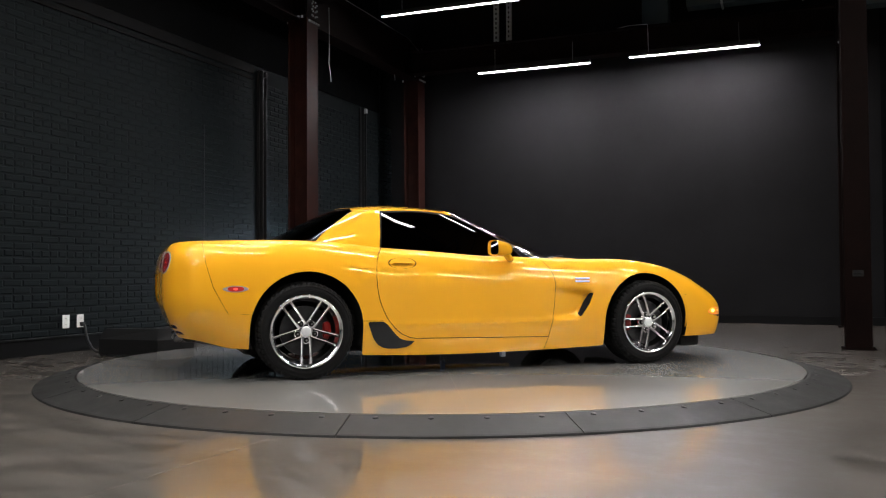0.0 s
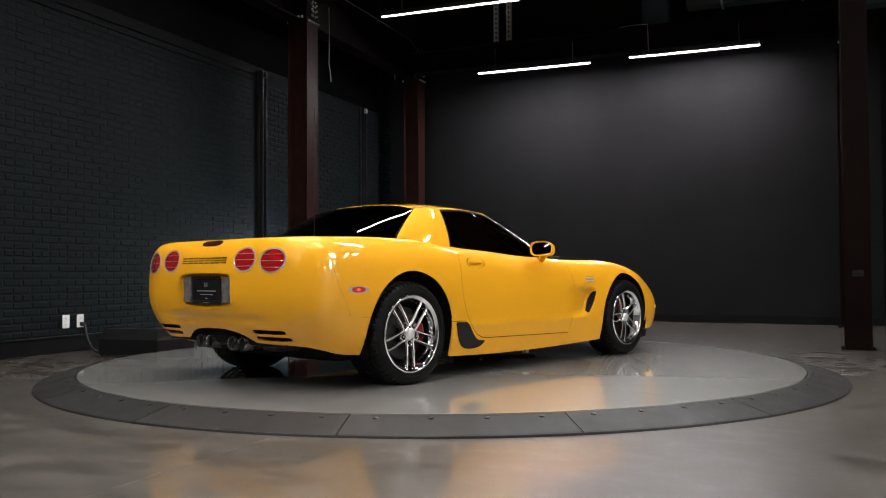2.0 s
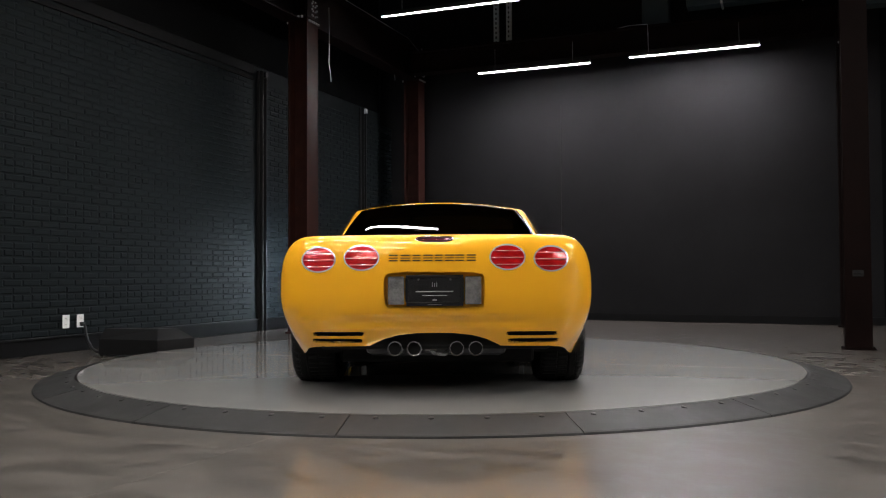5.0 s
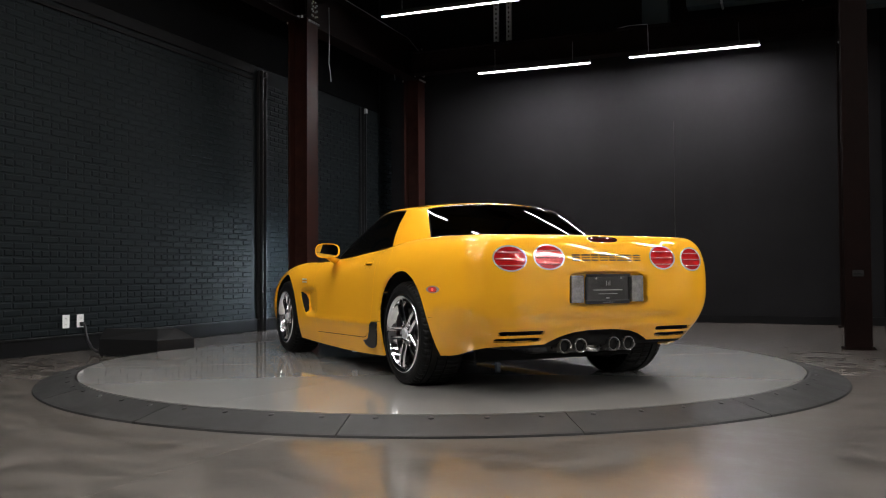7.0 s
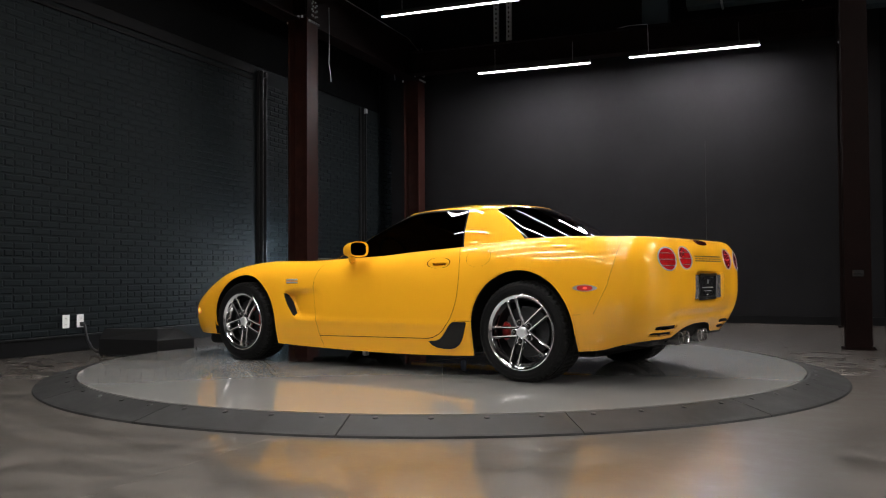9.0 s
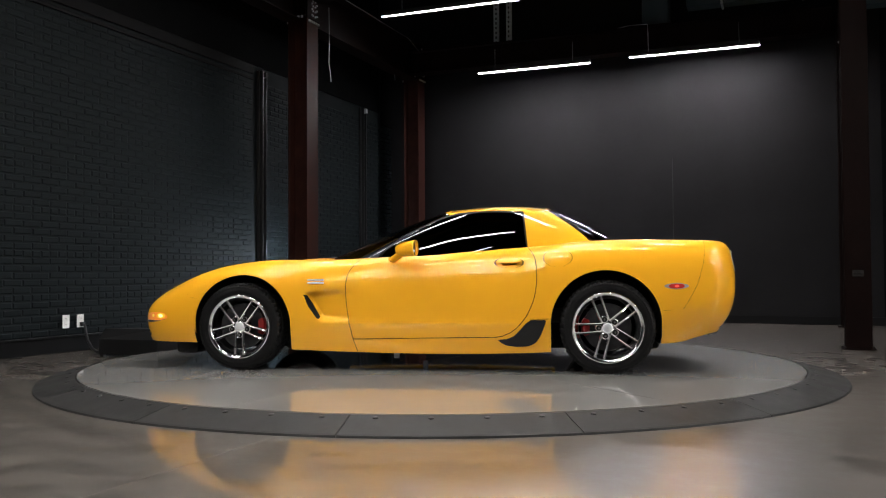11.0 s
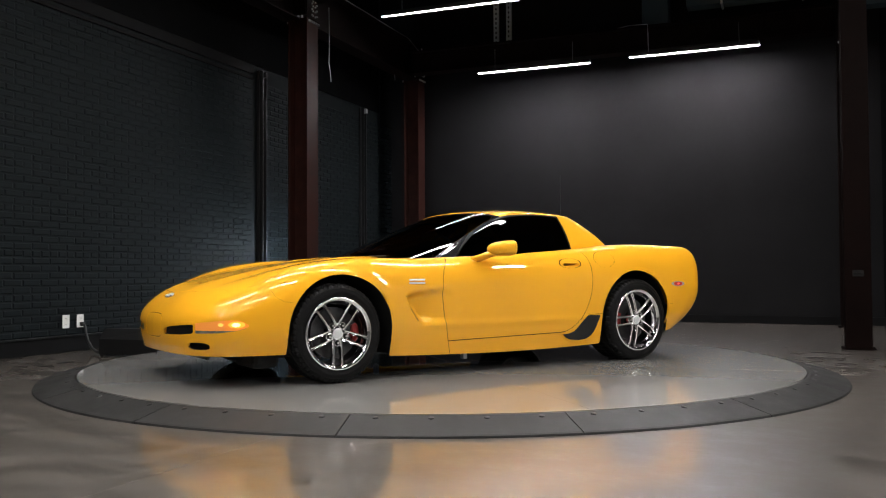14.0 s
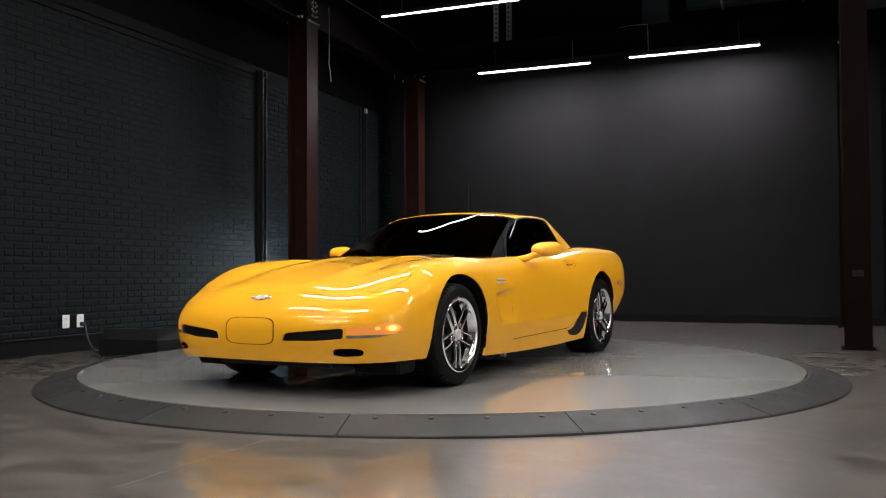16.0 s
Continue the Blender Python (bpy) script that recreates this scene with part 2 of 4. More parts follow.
def guide_post(y, top):
    """A black steel guide that runs up the brick wall."""
    post = tagged(new("guide_post"), "black steel guide post fixed to the brick wall", "post", "guide posts on the wall")
    post.matrix_basis = ROOM @ pose(X_WEST, y, FLOOR)
    h = top - FLOOR
    part("web", box(0.004, 0.04, -0.08, 0.08, 0.001, h, 0.003), BLACK_STEEL, post)
    part("flange", box(0.041, 0.09, 0.035, 0.055, 0.001, h, 0.003), BLACK_STEEL, post)
    part("flange", box(0.041, 0.09, -0.055, -0.035, 0.001, h, 0.003), BLACK_STEEL, post)
    part("bracket", box(0.041, 0.12, -0.03, 0.03, h - 0.09, h - 0.02, 0.004), GALVANISED if y > 5 else BLACK_STEEL, post)
    return post


guide_post(3.59, 3.5)
guide_post(6.62, 3.53)


# ---------------------------------------------------------------- steel frame
def column(x, y, top, label="brown primed steel H-column standing on the floor", size=0.28, signed=False, turn=0, paint=RUST):
    ob = tagged(new("steel_column"), label, "column", "steel columns")
    ob.matrix_basis = ROOM @ pose(x, y, FLOOR, 0, 0, turn)
    h, s, t = top - FLOOR, size / 2, 0.02
    for y0 in (-s, s - t):
        part("flange", box(-s, s, y0, y0 + t, 0.013, h, 0.003), paint, ob)
    part("web", box(-t / 2, t / 2, -s + t, s - t, 0.013, h), paint, ob)
    part("base_plate", box(-s - 0.03, s + 0.03, -s - 0.03, s + 0.03, 0.001, 0.013, 0.002), paint, ob)
    for sy in (-s - 0.012, s + 0.012):
        for i in range(5):
            bx = -s + 0.03 + i * (size - 0.06) / 4
            b = rod((bx, sy - 0.018 * (1 if sy < 0 else -1), top - FLOOR - 0.62), (bx, sy, top - FLOOR - 0.62), 0.016, seg=6)
            part("bolt", b, GALVANISED, ob)
    for sy in (-s - 0.02, s + 0.001):
        part("end_plate", box(-0.05, 0.05, sy, sy + 0.019, h - 0.58, h - 0.1, 0.002), paint, ob)
        for i in range(7):
            for bx in (-0.03, 0.03):
                z = h - 0.54 + i * 0.065
                y1 = sy - 0.012 if sy < 0 else sy + 0.031
                part("bolt", rod((bx, sy + 0.009, z), (bx, y1, z), 0.013, seg=6), GALVANISED, ob)
    if signed:
        part("notice", box(-0.05, 0.05, -s - 0.006, -s - 0.001, 0.72, 0.78, 0.001), BLACK_PLASTIC, ob, "small black notice plate")
        for k in range(3):
            part("print_bar", box(-0.04, 0.04 - 0.01 * k, -s - 0.008, -s - 0.0062, 0.732 + 0.014 * k, 0.738 + 0.014 * k), PILLAR, ob)
    return ob


column(-3.40, 3.5, 4.68, size=0.29, turn=90)
column(-3.45, 7.3, 4.68, turn=90)
# these two have their shade painted into the steel's colour
column(3.24, 2.98, 6.19, "brown steel H-column, darkened for shade, with a small notice", 0.24, True, paint=RUST_DIMMED)
column(3.36, 6.72, 4.5, "brown steel H-column, darkened for shade, beside the back wall", 0.2, paint=RUST_DIMMED)


def beam(a, b, z0, z1, width=0.25, label="brown primed steel I-beam, darkened for shade, under the upper floor"):
    ob = tagged(new("steel_beam"), label, "beam", "steel beams")
    a, b = Vector((*a, 0)), Vector((*b, 0))
    ln = (b - a).length
    ob.matrix_basis = ROOM @ Matrix.Translation(a) @ pose(0, 0, 0, 0, 0, math.degrees(math.atan2(b.y - a.y, b.x - a.x)))
    w = width / 2
    # same brown steel as the columns, its colour darkened for the shade up here
    part("bottom_flange", box(0, ln, -w, w, z0, z0 + 0.022, 0.003), RUST_SHADED, ob)
    part("top_flange", box(0, ln, -w, w, z1 - 0.022, z1, 0.003), RUST_SHADED, ob)
    part("web", box(0, ln, -0.009, 0.009, z0 + 0.022, z1 - 0.022), RUST_SHADED, ob)
    return ob


beam((-3.45, 3.7), (-3.45, 7.2), 4.06, 4.68)
beam((-3.45, -9.5), (-3.45, 3.3), 4.06, 4.68)
beam((-3.3, 6.95), (3.25, 6.9), 4.09, 4.47)
beam((-3.25, 3.5), (3.1, 3.2), 4.35, 4.9)


def junction(x, y):
    """Beam ends that meet round a column's head, with a row of bolts below."""
    ob = tagged(new("beam_joint"), "steel beam joint, darkened for shade, with a row of bright bolts", "joint", "beam joints")
    ob.matrix_basis = ROOM @ pose(x, y, 4.09)
    # plates darkened too: the column's shaded head is put into their colour
    part("end_plate", box(0.147, 0.165, -0.17, 0.17, 0, 0.59, 0.003), RUST_SHADED, ob)
    part("end_plate", box(-0.17, 0.145, -0.19, -0.172, 0, 0.59, 0.003), RUST_SHADED, ob)
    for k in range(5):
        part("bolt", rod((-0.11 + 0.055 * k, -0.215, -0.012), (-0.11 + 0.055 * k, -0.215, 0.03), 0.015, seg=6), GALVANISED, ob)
    part("seat_plate", box(-0.15, 0.165, -0.24, -0.191, 0.018, 0.03, 0.002), RUST_SHADED, ob)
    for k in range(7):
        for dy in (-0.06, 0.06):
            part("bolt", rod((0.164, dy, 0.06 + 0.075 * k), (0.182, dy, 0.06 + 0.075 * k), 0.013, seg=6), GALVANISED, ob)


junction(-3.40, 3.5)
junction(-3.45, 7.3)


def light_tube(x0, x1, y, z, drop=0.4, mat=TUBE, wall_side=False):
    """A thin linear lamp that hangs from two wires."""
    ob = tagged(new("linear_lamp"), "long thin white linear lamp, lit, hung from above", "lamp", "linear lamps")
    ob.matrix_basis = ROOM @ pose((x0 + x1) / 2, y, z)
    h = (x1 - x0) / 2
    if mat in (TUBE_HALL, TUBE_EAST):                  # a flat diffuser that faces down between shallow sides
        part("diffuser", box(-h, h, -0.055, 0.055, -0.012, -0.004), mat, ob, "glowing white flat diffuser")
        part("housing", box(-h - 0.004, h + 0.004, -0.061, 0.061, -0.003, 0.045, 0.002), BLACK_STEEL, ob)
        for y0 in (-0.061, 0.056):
            part("cheek", box(-h, h, y0, y0 + 0.005, -0.0125, -0.0035), BLACK_STEEL, ob)
    else:
        part("tube", rod((-h, 0, 0), (h, 0, 0), 0.021, seg=12), mat, ob, "glowing white diffuser tube", True)
        part("housing", box(-h, h, -0.026, 0.026, 0.022, 0.045, 0.002), BLACK_STEEL, ob)
        for y0 in (-0.027, 0.023):
            part("cheek", box(-h, h, y0, y0 + 0.004, -0.012, 0.0215), BLACK_STEEL, ob)
        for x in (-h, h):
            part("end_cap", rod((x - 0.004, 0, 0), (x + 0.004, 0, 0), 0.024, seg=12), WHITE_PLASTIC, ob)
    if wall_side:                         # a lip that keeps the glare off the wall's upper edge
        part("lip", box(-h, h, 0.0275, 0.0315, -0.018, 0.03), BLACK_STEEL, ob)
    for x in (-h * 0.7, h * 0.7):
        part("wire", rod((x, 0, 0.044), (x, 0, drop), 0.002, seg=5), GALVANISED, ob)
    return ob


for x0, x1, z in ((-2.012, -0.201, 3.950), (0.412, 2.257, 3.973)):
    light_tube(x0, x1, 6.65, z, 0.35, TUBE_WALL, True)
for x0, x1 in ((-2.17, -0.33), (0.42, 2.26)):
    light_tube(x0, x1, 3.4, 4.0, 0.34)
for y in (0.6, -1.2):                    # the rows over the turntable
    for x0 in (-2.17, 0.42):
        light_tube(x0, x0 + 1.84, y, 4.2, 1.99, TUBE_HALL)
for y in (-3.0, -4.8, -6.8, -8.8):       # the rows before it and deeper in the hall
    for x0 in (-2.9, -0.5):
        light_tube(x0, x0 + 1.84, y, 4.2, 1.99, TUBE_HALL)
# an unseen pair, added as fill for the car's east side
for y in (0.4, -1.0):
    light_tube(4.2, 6.04, y, 4.2, 1.99, TUBE_EAST)
for y in (-1.2, -3.0, -5.0):             # the bays to the east
    for x0 in (7.2, 9.6, 12.0):
        light_tube(x0, x0 + 1.84, y, 4.2, 1.99, TUBE_EAST)

wash = tagged(new("wall_lamp"), "narrow lamp behind the column that washes the brick", "lamp")
wash.matrix_basis = ROOM @ pose(-3.60, 3.82, 0.75)
part("glass", rod((0, 0, -0.60), (0, 0, 0.45), 0.018, seg=10), TUBE_SOFT, wash)
part("back", box(0.019, 0.03, -0.02, 0.02, -0.62, 0.47, 0.002), BLACK_STEEL, wash)
part("bracket", box(-0.01, 0.01, -0.034, -0.019, -0.03, 0.03), BLACK_STEEL, wash)

# ---------------------------------------------------------------- turntable
table = tagged(new("turntable"), "round grey polished concrete turntable that turns slowly", "turntable")
top = bmesh.new()
bmesh.ops.create_circle(top, cap_ends=True, segments=160, radius=2.725)
lower = bmesh.ops.extrude_face_region(top, geom=top.faces[:], use_keep_orig=True)["geom"]
for v in lower:
    if isinstance(v, bmesh.types.BMVert):
        v.co.z = -0.05
bmesh.ops.recalc_face_normals(top, faces=top.faces[:])
part("top", top, DISC, table)
for a, r0, r1 in ((73, -2.72, 2.72), (126, 0.2, 2.72)):
    part("seam", box(r0, r1, -0.0012, 0.0012, -0.002, 0.0005), MORTAR_LIGHT, table, m=pose(0, 0, 0, 0, 0, a))

ring = tagged(new("turntable_ring"), "sloped dark grey rubber ramp ring round the turntable", "ramp")
ring.matrix_basis = pose(0, 0, FLOOR)
prof = [(2.735, 0.0), (2.735, 0.068), (2.75, 0.0695), (2.985, 0.016), (3.0, 0.011), (3.004, 0.0)]


def ramp(span, steps=12):
    """A stretch of the ramp, span degrees long."""
    bm = bmesh.new()
    cols = []
    for i in range(steps + 1):
        a = radians(0.05 + (span - 0.1) * i / steps)
        cols.append([bm.verts.new((r * math.cos(a), r * math.sin(a), z)) for r, z in prof])
    for p, q in zip(cols, cols[1:]):
        for k in range(len(prof)):
            j = (k + 1) % len(prof)
            bm.faces.new((p[k], q[k], q[j], p[j]))
    bm.faces.new(cols[0]), bm.faces.new(cols[-1][::-1])
    bmesh.ops.recalc_face_normals(bm, faces=bm.faces[:])
    return bm


DRIVE = 11                               # the stretch that the drive housing interrupts
seg0 = part("ramp_segment", ramp(22.5), RING, ring)
part("ramp_segment", ramp(9.4, 6), RING, ring, m=pose(0, 0, 0, 0, 0, -99.6 + 22.5 * DRIVE + 13.1))
bolt_bm = lathe([(0.0, 0.005), (0.010, 0.005), (0.014, 0.0035), (0.016, 0.0)], 14)
bolt0 = part("bolt", bolt_bm, BLACK_PLASTIC, ring, smooth=True)
tilt = math.degrees(math.atan2(0.0535, 0.235))
for s in range(16):
    a = -99.6 + 22.5 * s
    if s == 0:
        seg0.matrix_basis = pose(0, 0, 0, 0, 0, a)
    elif s != DRIVE:
        o = new("ramp_segment", seg0.data)
        o.parent, o.matrix_basis = ring, pose(0, 0, 0, 0, 0, a)
    for k in range(4):
        if s == DRIVE and k < 2:
            continue
        m = pose(0, 0, 0, 0, 0, a + 2.85 + 5.625 * k) @ pose(2.79, 0, 0.0604, 0, tilt, 0)
        if s == 0 and k == 0:
            bolt0.matrix_basis = m
        else:
            o = new("bolt", bolt0.data)
            o.parent, o.matrix_basis = ring, m


# ---------------------------------------------------------------- the car: surfaces
def curve(keys, n):
    """A smooth curve (Catmull-Rom by chord length) through rows of numbers, as n even steps."""
    k = np.array(keys, float)
    d = np.r_[0, np.cumsum(np.maximum(np.linalg.norm(np.diff(k[:, :2], axis=0), axis=1), 1e-6))]
    return smooth(d, k, np.linspace(0, d[-1], n))


def smooth(t, k, q):
    """Cubic Hermite with limited slopes through k at t, read at q."""
    t, k, q = np.asarray(t, float), np.asarray(k, float), np.asarray(q, float)
    if k.ndim == 1:
        return smooth(t, k[:, None], q)[:, 0]
    h = np.diff(t)[:, None]
    s = np.diff(k, axis=0) / h
    m = np.empty_like(k)
    m[0], m[-1] = s[0], s[-1]
    m[1:-1] = (s[:-1] * h[1:] + s[1:] * h[:-1]) / (h[1:] + h[:-1])
    i = np.clip(np.searchsorted(t, q) - 1, 0, len(t) - 2)
    u = ((q - t[i]) / np.diff(t)[i])[:, None]
    hh = np.diff(t)[i][:, None]
    return (2 * u**3 - 3 * u**2 + 1) * k[i] + (u**3 - 2 * u**2 + u) * hh * m[i] + (3 * u**2 - 2 * u**3) * k[i + 1] + (u**3 - u**2) * hh * m[i + 1]


def prof_x(keys):
    keys = sorted(keys)
    a, b = [k[0] for k in keys], [k[1] for k in keys]
    return lambda x: smooth(a, b, np.clip(np.ravel(x), a[0], a[-1])).reshape(np.shape(x))


# heights of the upper side along the car: at the centre line and at the fender's crest
h_mid = prof_x([(2.27, 0.545), (2.13, 0.600), (2.0, 0.638), (1.75, 0.70), (1.5, 0.748), (1.2, 0.79), (0.94, 0.818), (0.76, 0.826), (0.5, 0.82), (0.0, 0.83), (-0.6, 0.87), (-1.2, 0.925), (-1.5, 0.934), (-1.8, 0.93), (-2.05, 0.924), (-2.26, 0.915)])
h_crest = prof_x([(2.27, 0.53), (2.1, 0.565), (2.0, 0.60), (1.87, 0.648), (1.77, 0.685), (1.686, 0.712), (1.52, 0.757), (1.31, 0.79), (1.1, 0.806), (0.9, 0.806), (0.7, 0.805), (0.45, 0.812), (0.27, 0.822), (0.0, 0.832), (-0.344, 0.857), (-0.773, 0.884), (-1.2, 0.924), (-1.5, 0.932), (-1.8, 0.927), (-2.05, 0.92), (-2.26, 0.913)])


def height(x, y):
    """The free height of hood and deck."""
    ay = np.abs(y)
    w = np.clip((ay - 0.2) / 0.46, 0, 1)
    w = w * w * (3 - 2 * w)
    z = h_mid(x) * (1 - w) + h_crest(x) * w
    front = np.clip((x - 0.5) / 0.5, 0, 1) * np.clip((2.1 - x) / 0.6, 0, 1)
    z -= 0.016 * front * np.exp(-((ay - 0.43) / 0.085) ** 2)           # the valley beside the hood's bulge
    z += 0.007 * front * np.exp(-((ay - 0.27) / 0.06) ** 2)
    return z


# the plan's outline, half, from the nose to the tail
OUTLINE = curve([(2.255, 0.0), (2.25, 0.2), (2.235, 0.38), (2.20, 0.55), (2.15, 0.66), (2.06, 0.76), (1.91, 0.84), (1.73, 0.888), (1.52, 0.914), (1.33, 0.925), (1.1, 0.922),
                 (0.75, 0.908), (0.3, 0.893), (-0.2, 0.892), (-0.6, 0.903), (-0.95, 0.930), (-1.3, 0.940), (-1.55, 0.935), (-1.79, 0.930), (-1.95, 0.920), (-2.08, 0.888), (-2.165, 0.815), (-2.215, 0.69), (-2.235, 0.45), (-2.25, 0.2), (-2.252, 0.0)], 520)
ox = OUTLINE[:, 0]
z_wide = prof_x([(2.26, 0.37), (1.9, 0.40), (1.6, 0.46), (1.3, 0.50), (0.5, 0.50), (-0.6, 0.52), (-1.3, 0.55), (-1.8, 0.58), (-2.25, 0.60)])(ox)
z_low = prof_x([(2.26, 0.20), (2.1, 0.197), (1.85, 0.197), (1.66, 0.197), (1.3, 0.17), (0.9, 0.15), (-0.9, 0.145), (-1.3, 0.17), (-1.68, 0.205), (-1.87, 0.222), (-1.97, 0.245), (-2.1, 0.27), (-2.25, 0.285)])(ox)
tuck = prof_x([(2.26, 0.03), (2.0, 0.045), (1.6, 0.05), (0.9, 0.05), (-0.7, 0.045), (-1.3, 0.06), (-1.7, 0.10), (-1.95, 0.15), (-2.1, 0.17), (-2.25, 0.16)])(ox)
shoulder = prof_x([(2.26, 0.30), (2.0, 0.30), (1.6, 0.26), (1.2, 0.24), (0.5, 0.20), (-0.7, 0.20), (-1.2, 0.24), (-1.7, 0.24), (-2.0, 0.22), (-2.25, 0.17)])(ox)
SPINE_F, SPINE_R = 1.55, -1.7
spine = np.stack([np.interp(np.linspace(0, 1, len(ox)), [0, 1], [SPINE_F, SPINE_R]), 0 * ox], 1)
spine[:, 0] = np.clip(ox, SPINE_R, SPINE_F) * 0.999 + 0.001 * spine[:, 0]
NORMAL_N = 2.8


def body_grid():
    """Section curves from the sill up to the centre line, all along the outline."""
    inward = spine - OUTLINE[:, :2]
    length = np.linalg.norm(inward, axis=1)
    inward /= length[:, None]
    low, up, flat = 22, 28, 38
    rows = []
    for k in range(low + 1):                                  # sill to widest line
        f = 1 - k / low
        ins = tuck * f**2.2
        bead = 0.006 * np.exp(-(((z_wide + (z_low - z_wide) * f) - 0.345) / 0.02) ** 2) * np.clip((0.9 - np.abs(ox + 0.1)) / 0.25, 0, 1)   # the crease along the door
        p = OUTLINE[:, :2] + inward * (ins - bead)[:, None]
        rows.append(np.c_[p, z_wide + (z_low - z_wide) * f])
    for k in range(1, up + 1):                                # shoulder
        w0, w1 = (k / up) ** 1.5, (1 - k / up) ** 1.5
        a = math.pi / 2 * w0 / (w0 + w1)
        n = NORMAL_N - 0.5 * np.clip((ox - 1.6) / 0.4, 0, 1)
        d = shoulder * (1 - math.cos(a) ** (2 / n) if k < up else np.ones_like(n))
        e = math.sin(a) ** (2 / n)
        p = OUTLINE[:, :2] + inward * d[:, None]
        rows.append(np.c_[p, z_wide + (height(p[:, 0], p[:, 1]) - z_wide) * e])
    for k in range(1, flat + 1):                              # hood and deck
        d = shoulder + (length - shoulder) * k / flat
        p = OUTLINE[:, :2] + inward * d[:, None]
        p[:, 1] = np.maximum(p[:, 1], 0)
        rows.append(np.c_[p, height(p[:, 0], p[:, 1])])
    return np.array(rows)


class Skin:
    """A surface that can be cut along any smooth line: points, normals and faces with tags."""

    def __init__(self, grid, flip=1):
        r, c, _ = grid.shape
        du, dv = np.gradient(grid, axis=1), np.gradient(grid, axis=0)
        nn = np.cross(du, dv) * flip
        ln = np.linalg.norm(nn, axis=2, keepdims=True)
        nn = nn / np.maximum(ln, 1e-9)
        uu, vv = np.meshgrid(np.arange(c), np.arange(r))
        self.v = np.concatenate([grid.reshape(-1, 3), nn.reshape(-1, 3), uu.reshape(-1, 1), vv.reshape(-1, 1)], 1)
        self.faces = [(i * c + j, i * c + j + 1, (i + 1) * c + j + 1, (i + 1) * c + j) for i in range(r - 1) for j in range(c - 1)]
        self.tags = ["skin"] * len(self.faces)

    def refine(self, f, n=4, reach=0.025, where=None):
        """Finer faces near the line f = 0."""
        val = np.abs(f(self.v[:, :3], self.v[:, 6], self.v[:, 7]))
        if where is not None:
            val = np.where(where(self.v[:, :3]), val, 9.0)
        near = val < reach
        faces, tags, more, base = [], [], [], len(self.v)
        for face, tag in zip(self.faces, self.tags):
            if len(face) != 4 or not any(near[i] for i in face):
                faces.append(face), tags.append(tag)
                continue
            a, b, c, d = (self.v[i] for i in face)
            ids = {}
            for i in range(n + 1):
                for j in range(n + 1):
                    s, t = i / n, j / n
                    ids[i, j] = base + len(more)
                    more.append((a * (1 - s) + b * s) * (1 - t) + (d * (1 - s) + c * s) * t)
            for i in range(n):
                for j in range(n):
                    faces.append((ids[i, j], ids[i + 1, j], ids[i + 1, j + 1], ids[i, j + 1])), tags.append(tag)
        if more:
            self.v = np.concatenate([self.v, np.array(more)])
        self.faces, self.tags = faces, tags

    def weld(self):
        """Joins points that coincide."""
        keys = {}
        to = np.empty(len(self.v), int)
        for i, k in enumerate(map(tuple, np.round(self.v[:, :3] * 20000).astype(int))):
            to[i] = keys.setdefault(k, i)
        faces, tags = [], []
        for f, t in zip(self.faces, self.tags):
            g = []
            for i in f:
                if to[i] not in g:
                    g.append(int(to[i]))
            if len(g) > 2:
                faces.append(tuple(g)), tags.append(t)
        self.faces, self.tags = faces, tags

    def cut(self, f, inside, among=("skin",), where=None):
        """Faces of the given tags where f < 0 get the tag inside; those astride are cut on the line."""
        val = f(self.v[:, :3], self.v[:, 6], self.v[:, 7])
        if where is not None:
            val = np.where(where(self.v[:, :3]), val, 1.0)
        val = np.where(np.abs(val) < 1e-6, 1e-6, val)
        neg = val < 0
        made, more, faces, tags = {}, [], [], []
        base = len(self.v)

        def cross(a, b):
            key = (min(a, b), max(a, b))
            if key not in made:
                w = val[key[0]] / (val[key[0]] - val[key[1]])
                made[key] = base + len(more)
                more.append(self.v[key[0]] * (1 - w) + self.v[key[1]] * w)
            return made[key]

        for face, tag in zip(self.faces, self.tags):
            s = [neg[i] for i in face]
            if tag not in among or not any(s):
                faces.append(face), tags.append(tag)
            elif all(s):
                faces.append(face), tags.append(inside)
            else:
                fin, fout = [], []
                for k, a in enumerate(face):
                    b = face[(k + 1) % len(face)]
                    (fin if neg[a] else fout).append(a)
                    if neg[a] != neg[b]:
                        c = cross(a, b)
                        fin.append(c), fout.append(c)
                if len(fin) > 2:
                    faces.append(tuple(fin)), tags.append(inside)
                if len(fout) > 2:
                    faces.append(tuple(fout)), tags.append(tag)
        if more:
            self.v = np.concatenate([self.v, np.array(more)])
        self.faces, self.tags = faces, tags

    def take(self, tags, side=1, push=0.0, rim=0.0):
        """Points, normals and faces of the tags, on the car's left (side 1) or right (-1). push: moved inwards; rim: a folded edge so deep."""
        use = [f for f, t in zip(self.faces, self.tags) if t in tags]
        ids = sorted({i for f in use for i in f})
        new_id = {i: k for k, i in enumerate(ids)}
        if not ids:
            return [], [], []
        p, n = self.v[ids, :3].copy(), self.v[ids, 3:6].copy()
        n /= np.maximum(np.linalg.norm(n, axis=1, keepdims=True), 1e-9)
        mid = np.abs(p[:, 1]) < 1e-4
        n[mid, 1] = 0
        p -= n * push
        faces = [tuple(new_id[i] for i in f) for f in use]
        if rim:
            count = {}
            for f in faces:
                for a, b in zip(f, f[1:] + f[:1]):
                    count[(a, b)] = 1
            edge = [(a, b) for a, b in count if (b, a) not in count and not (mid[a] and mid[b])]
            pts = sorted({i for e in edge for i in e})
            k0 = len(p)
            down = {i: k0 + j for j, i in enumerate(pts)}
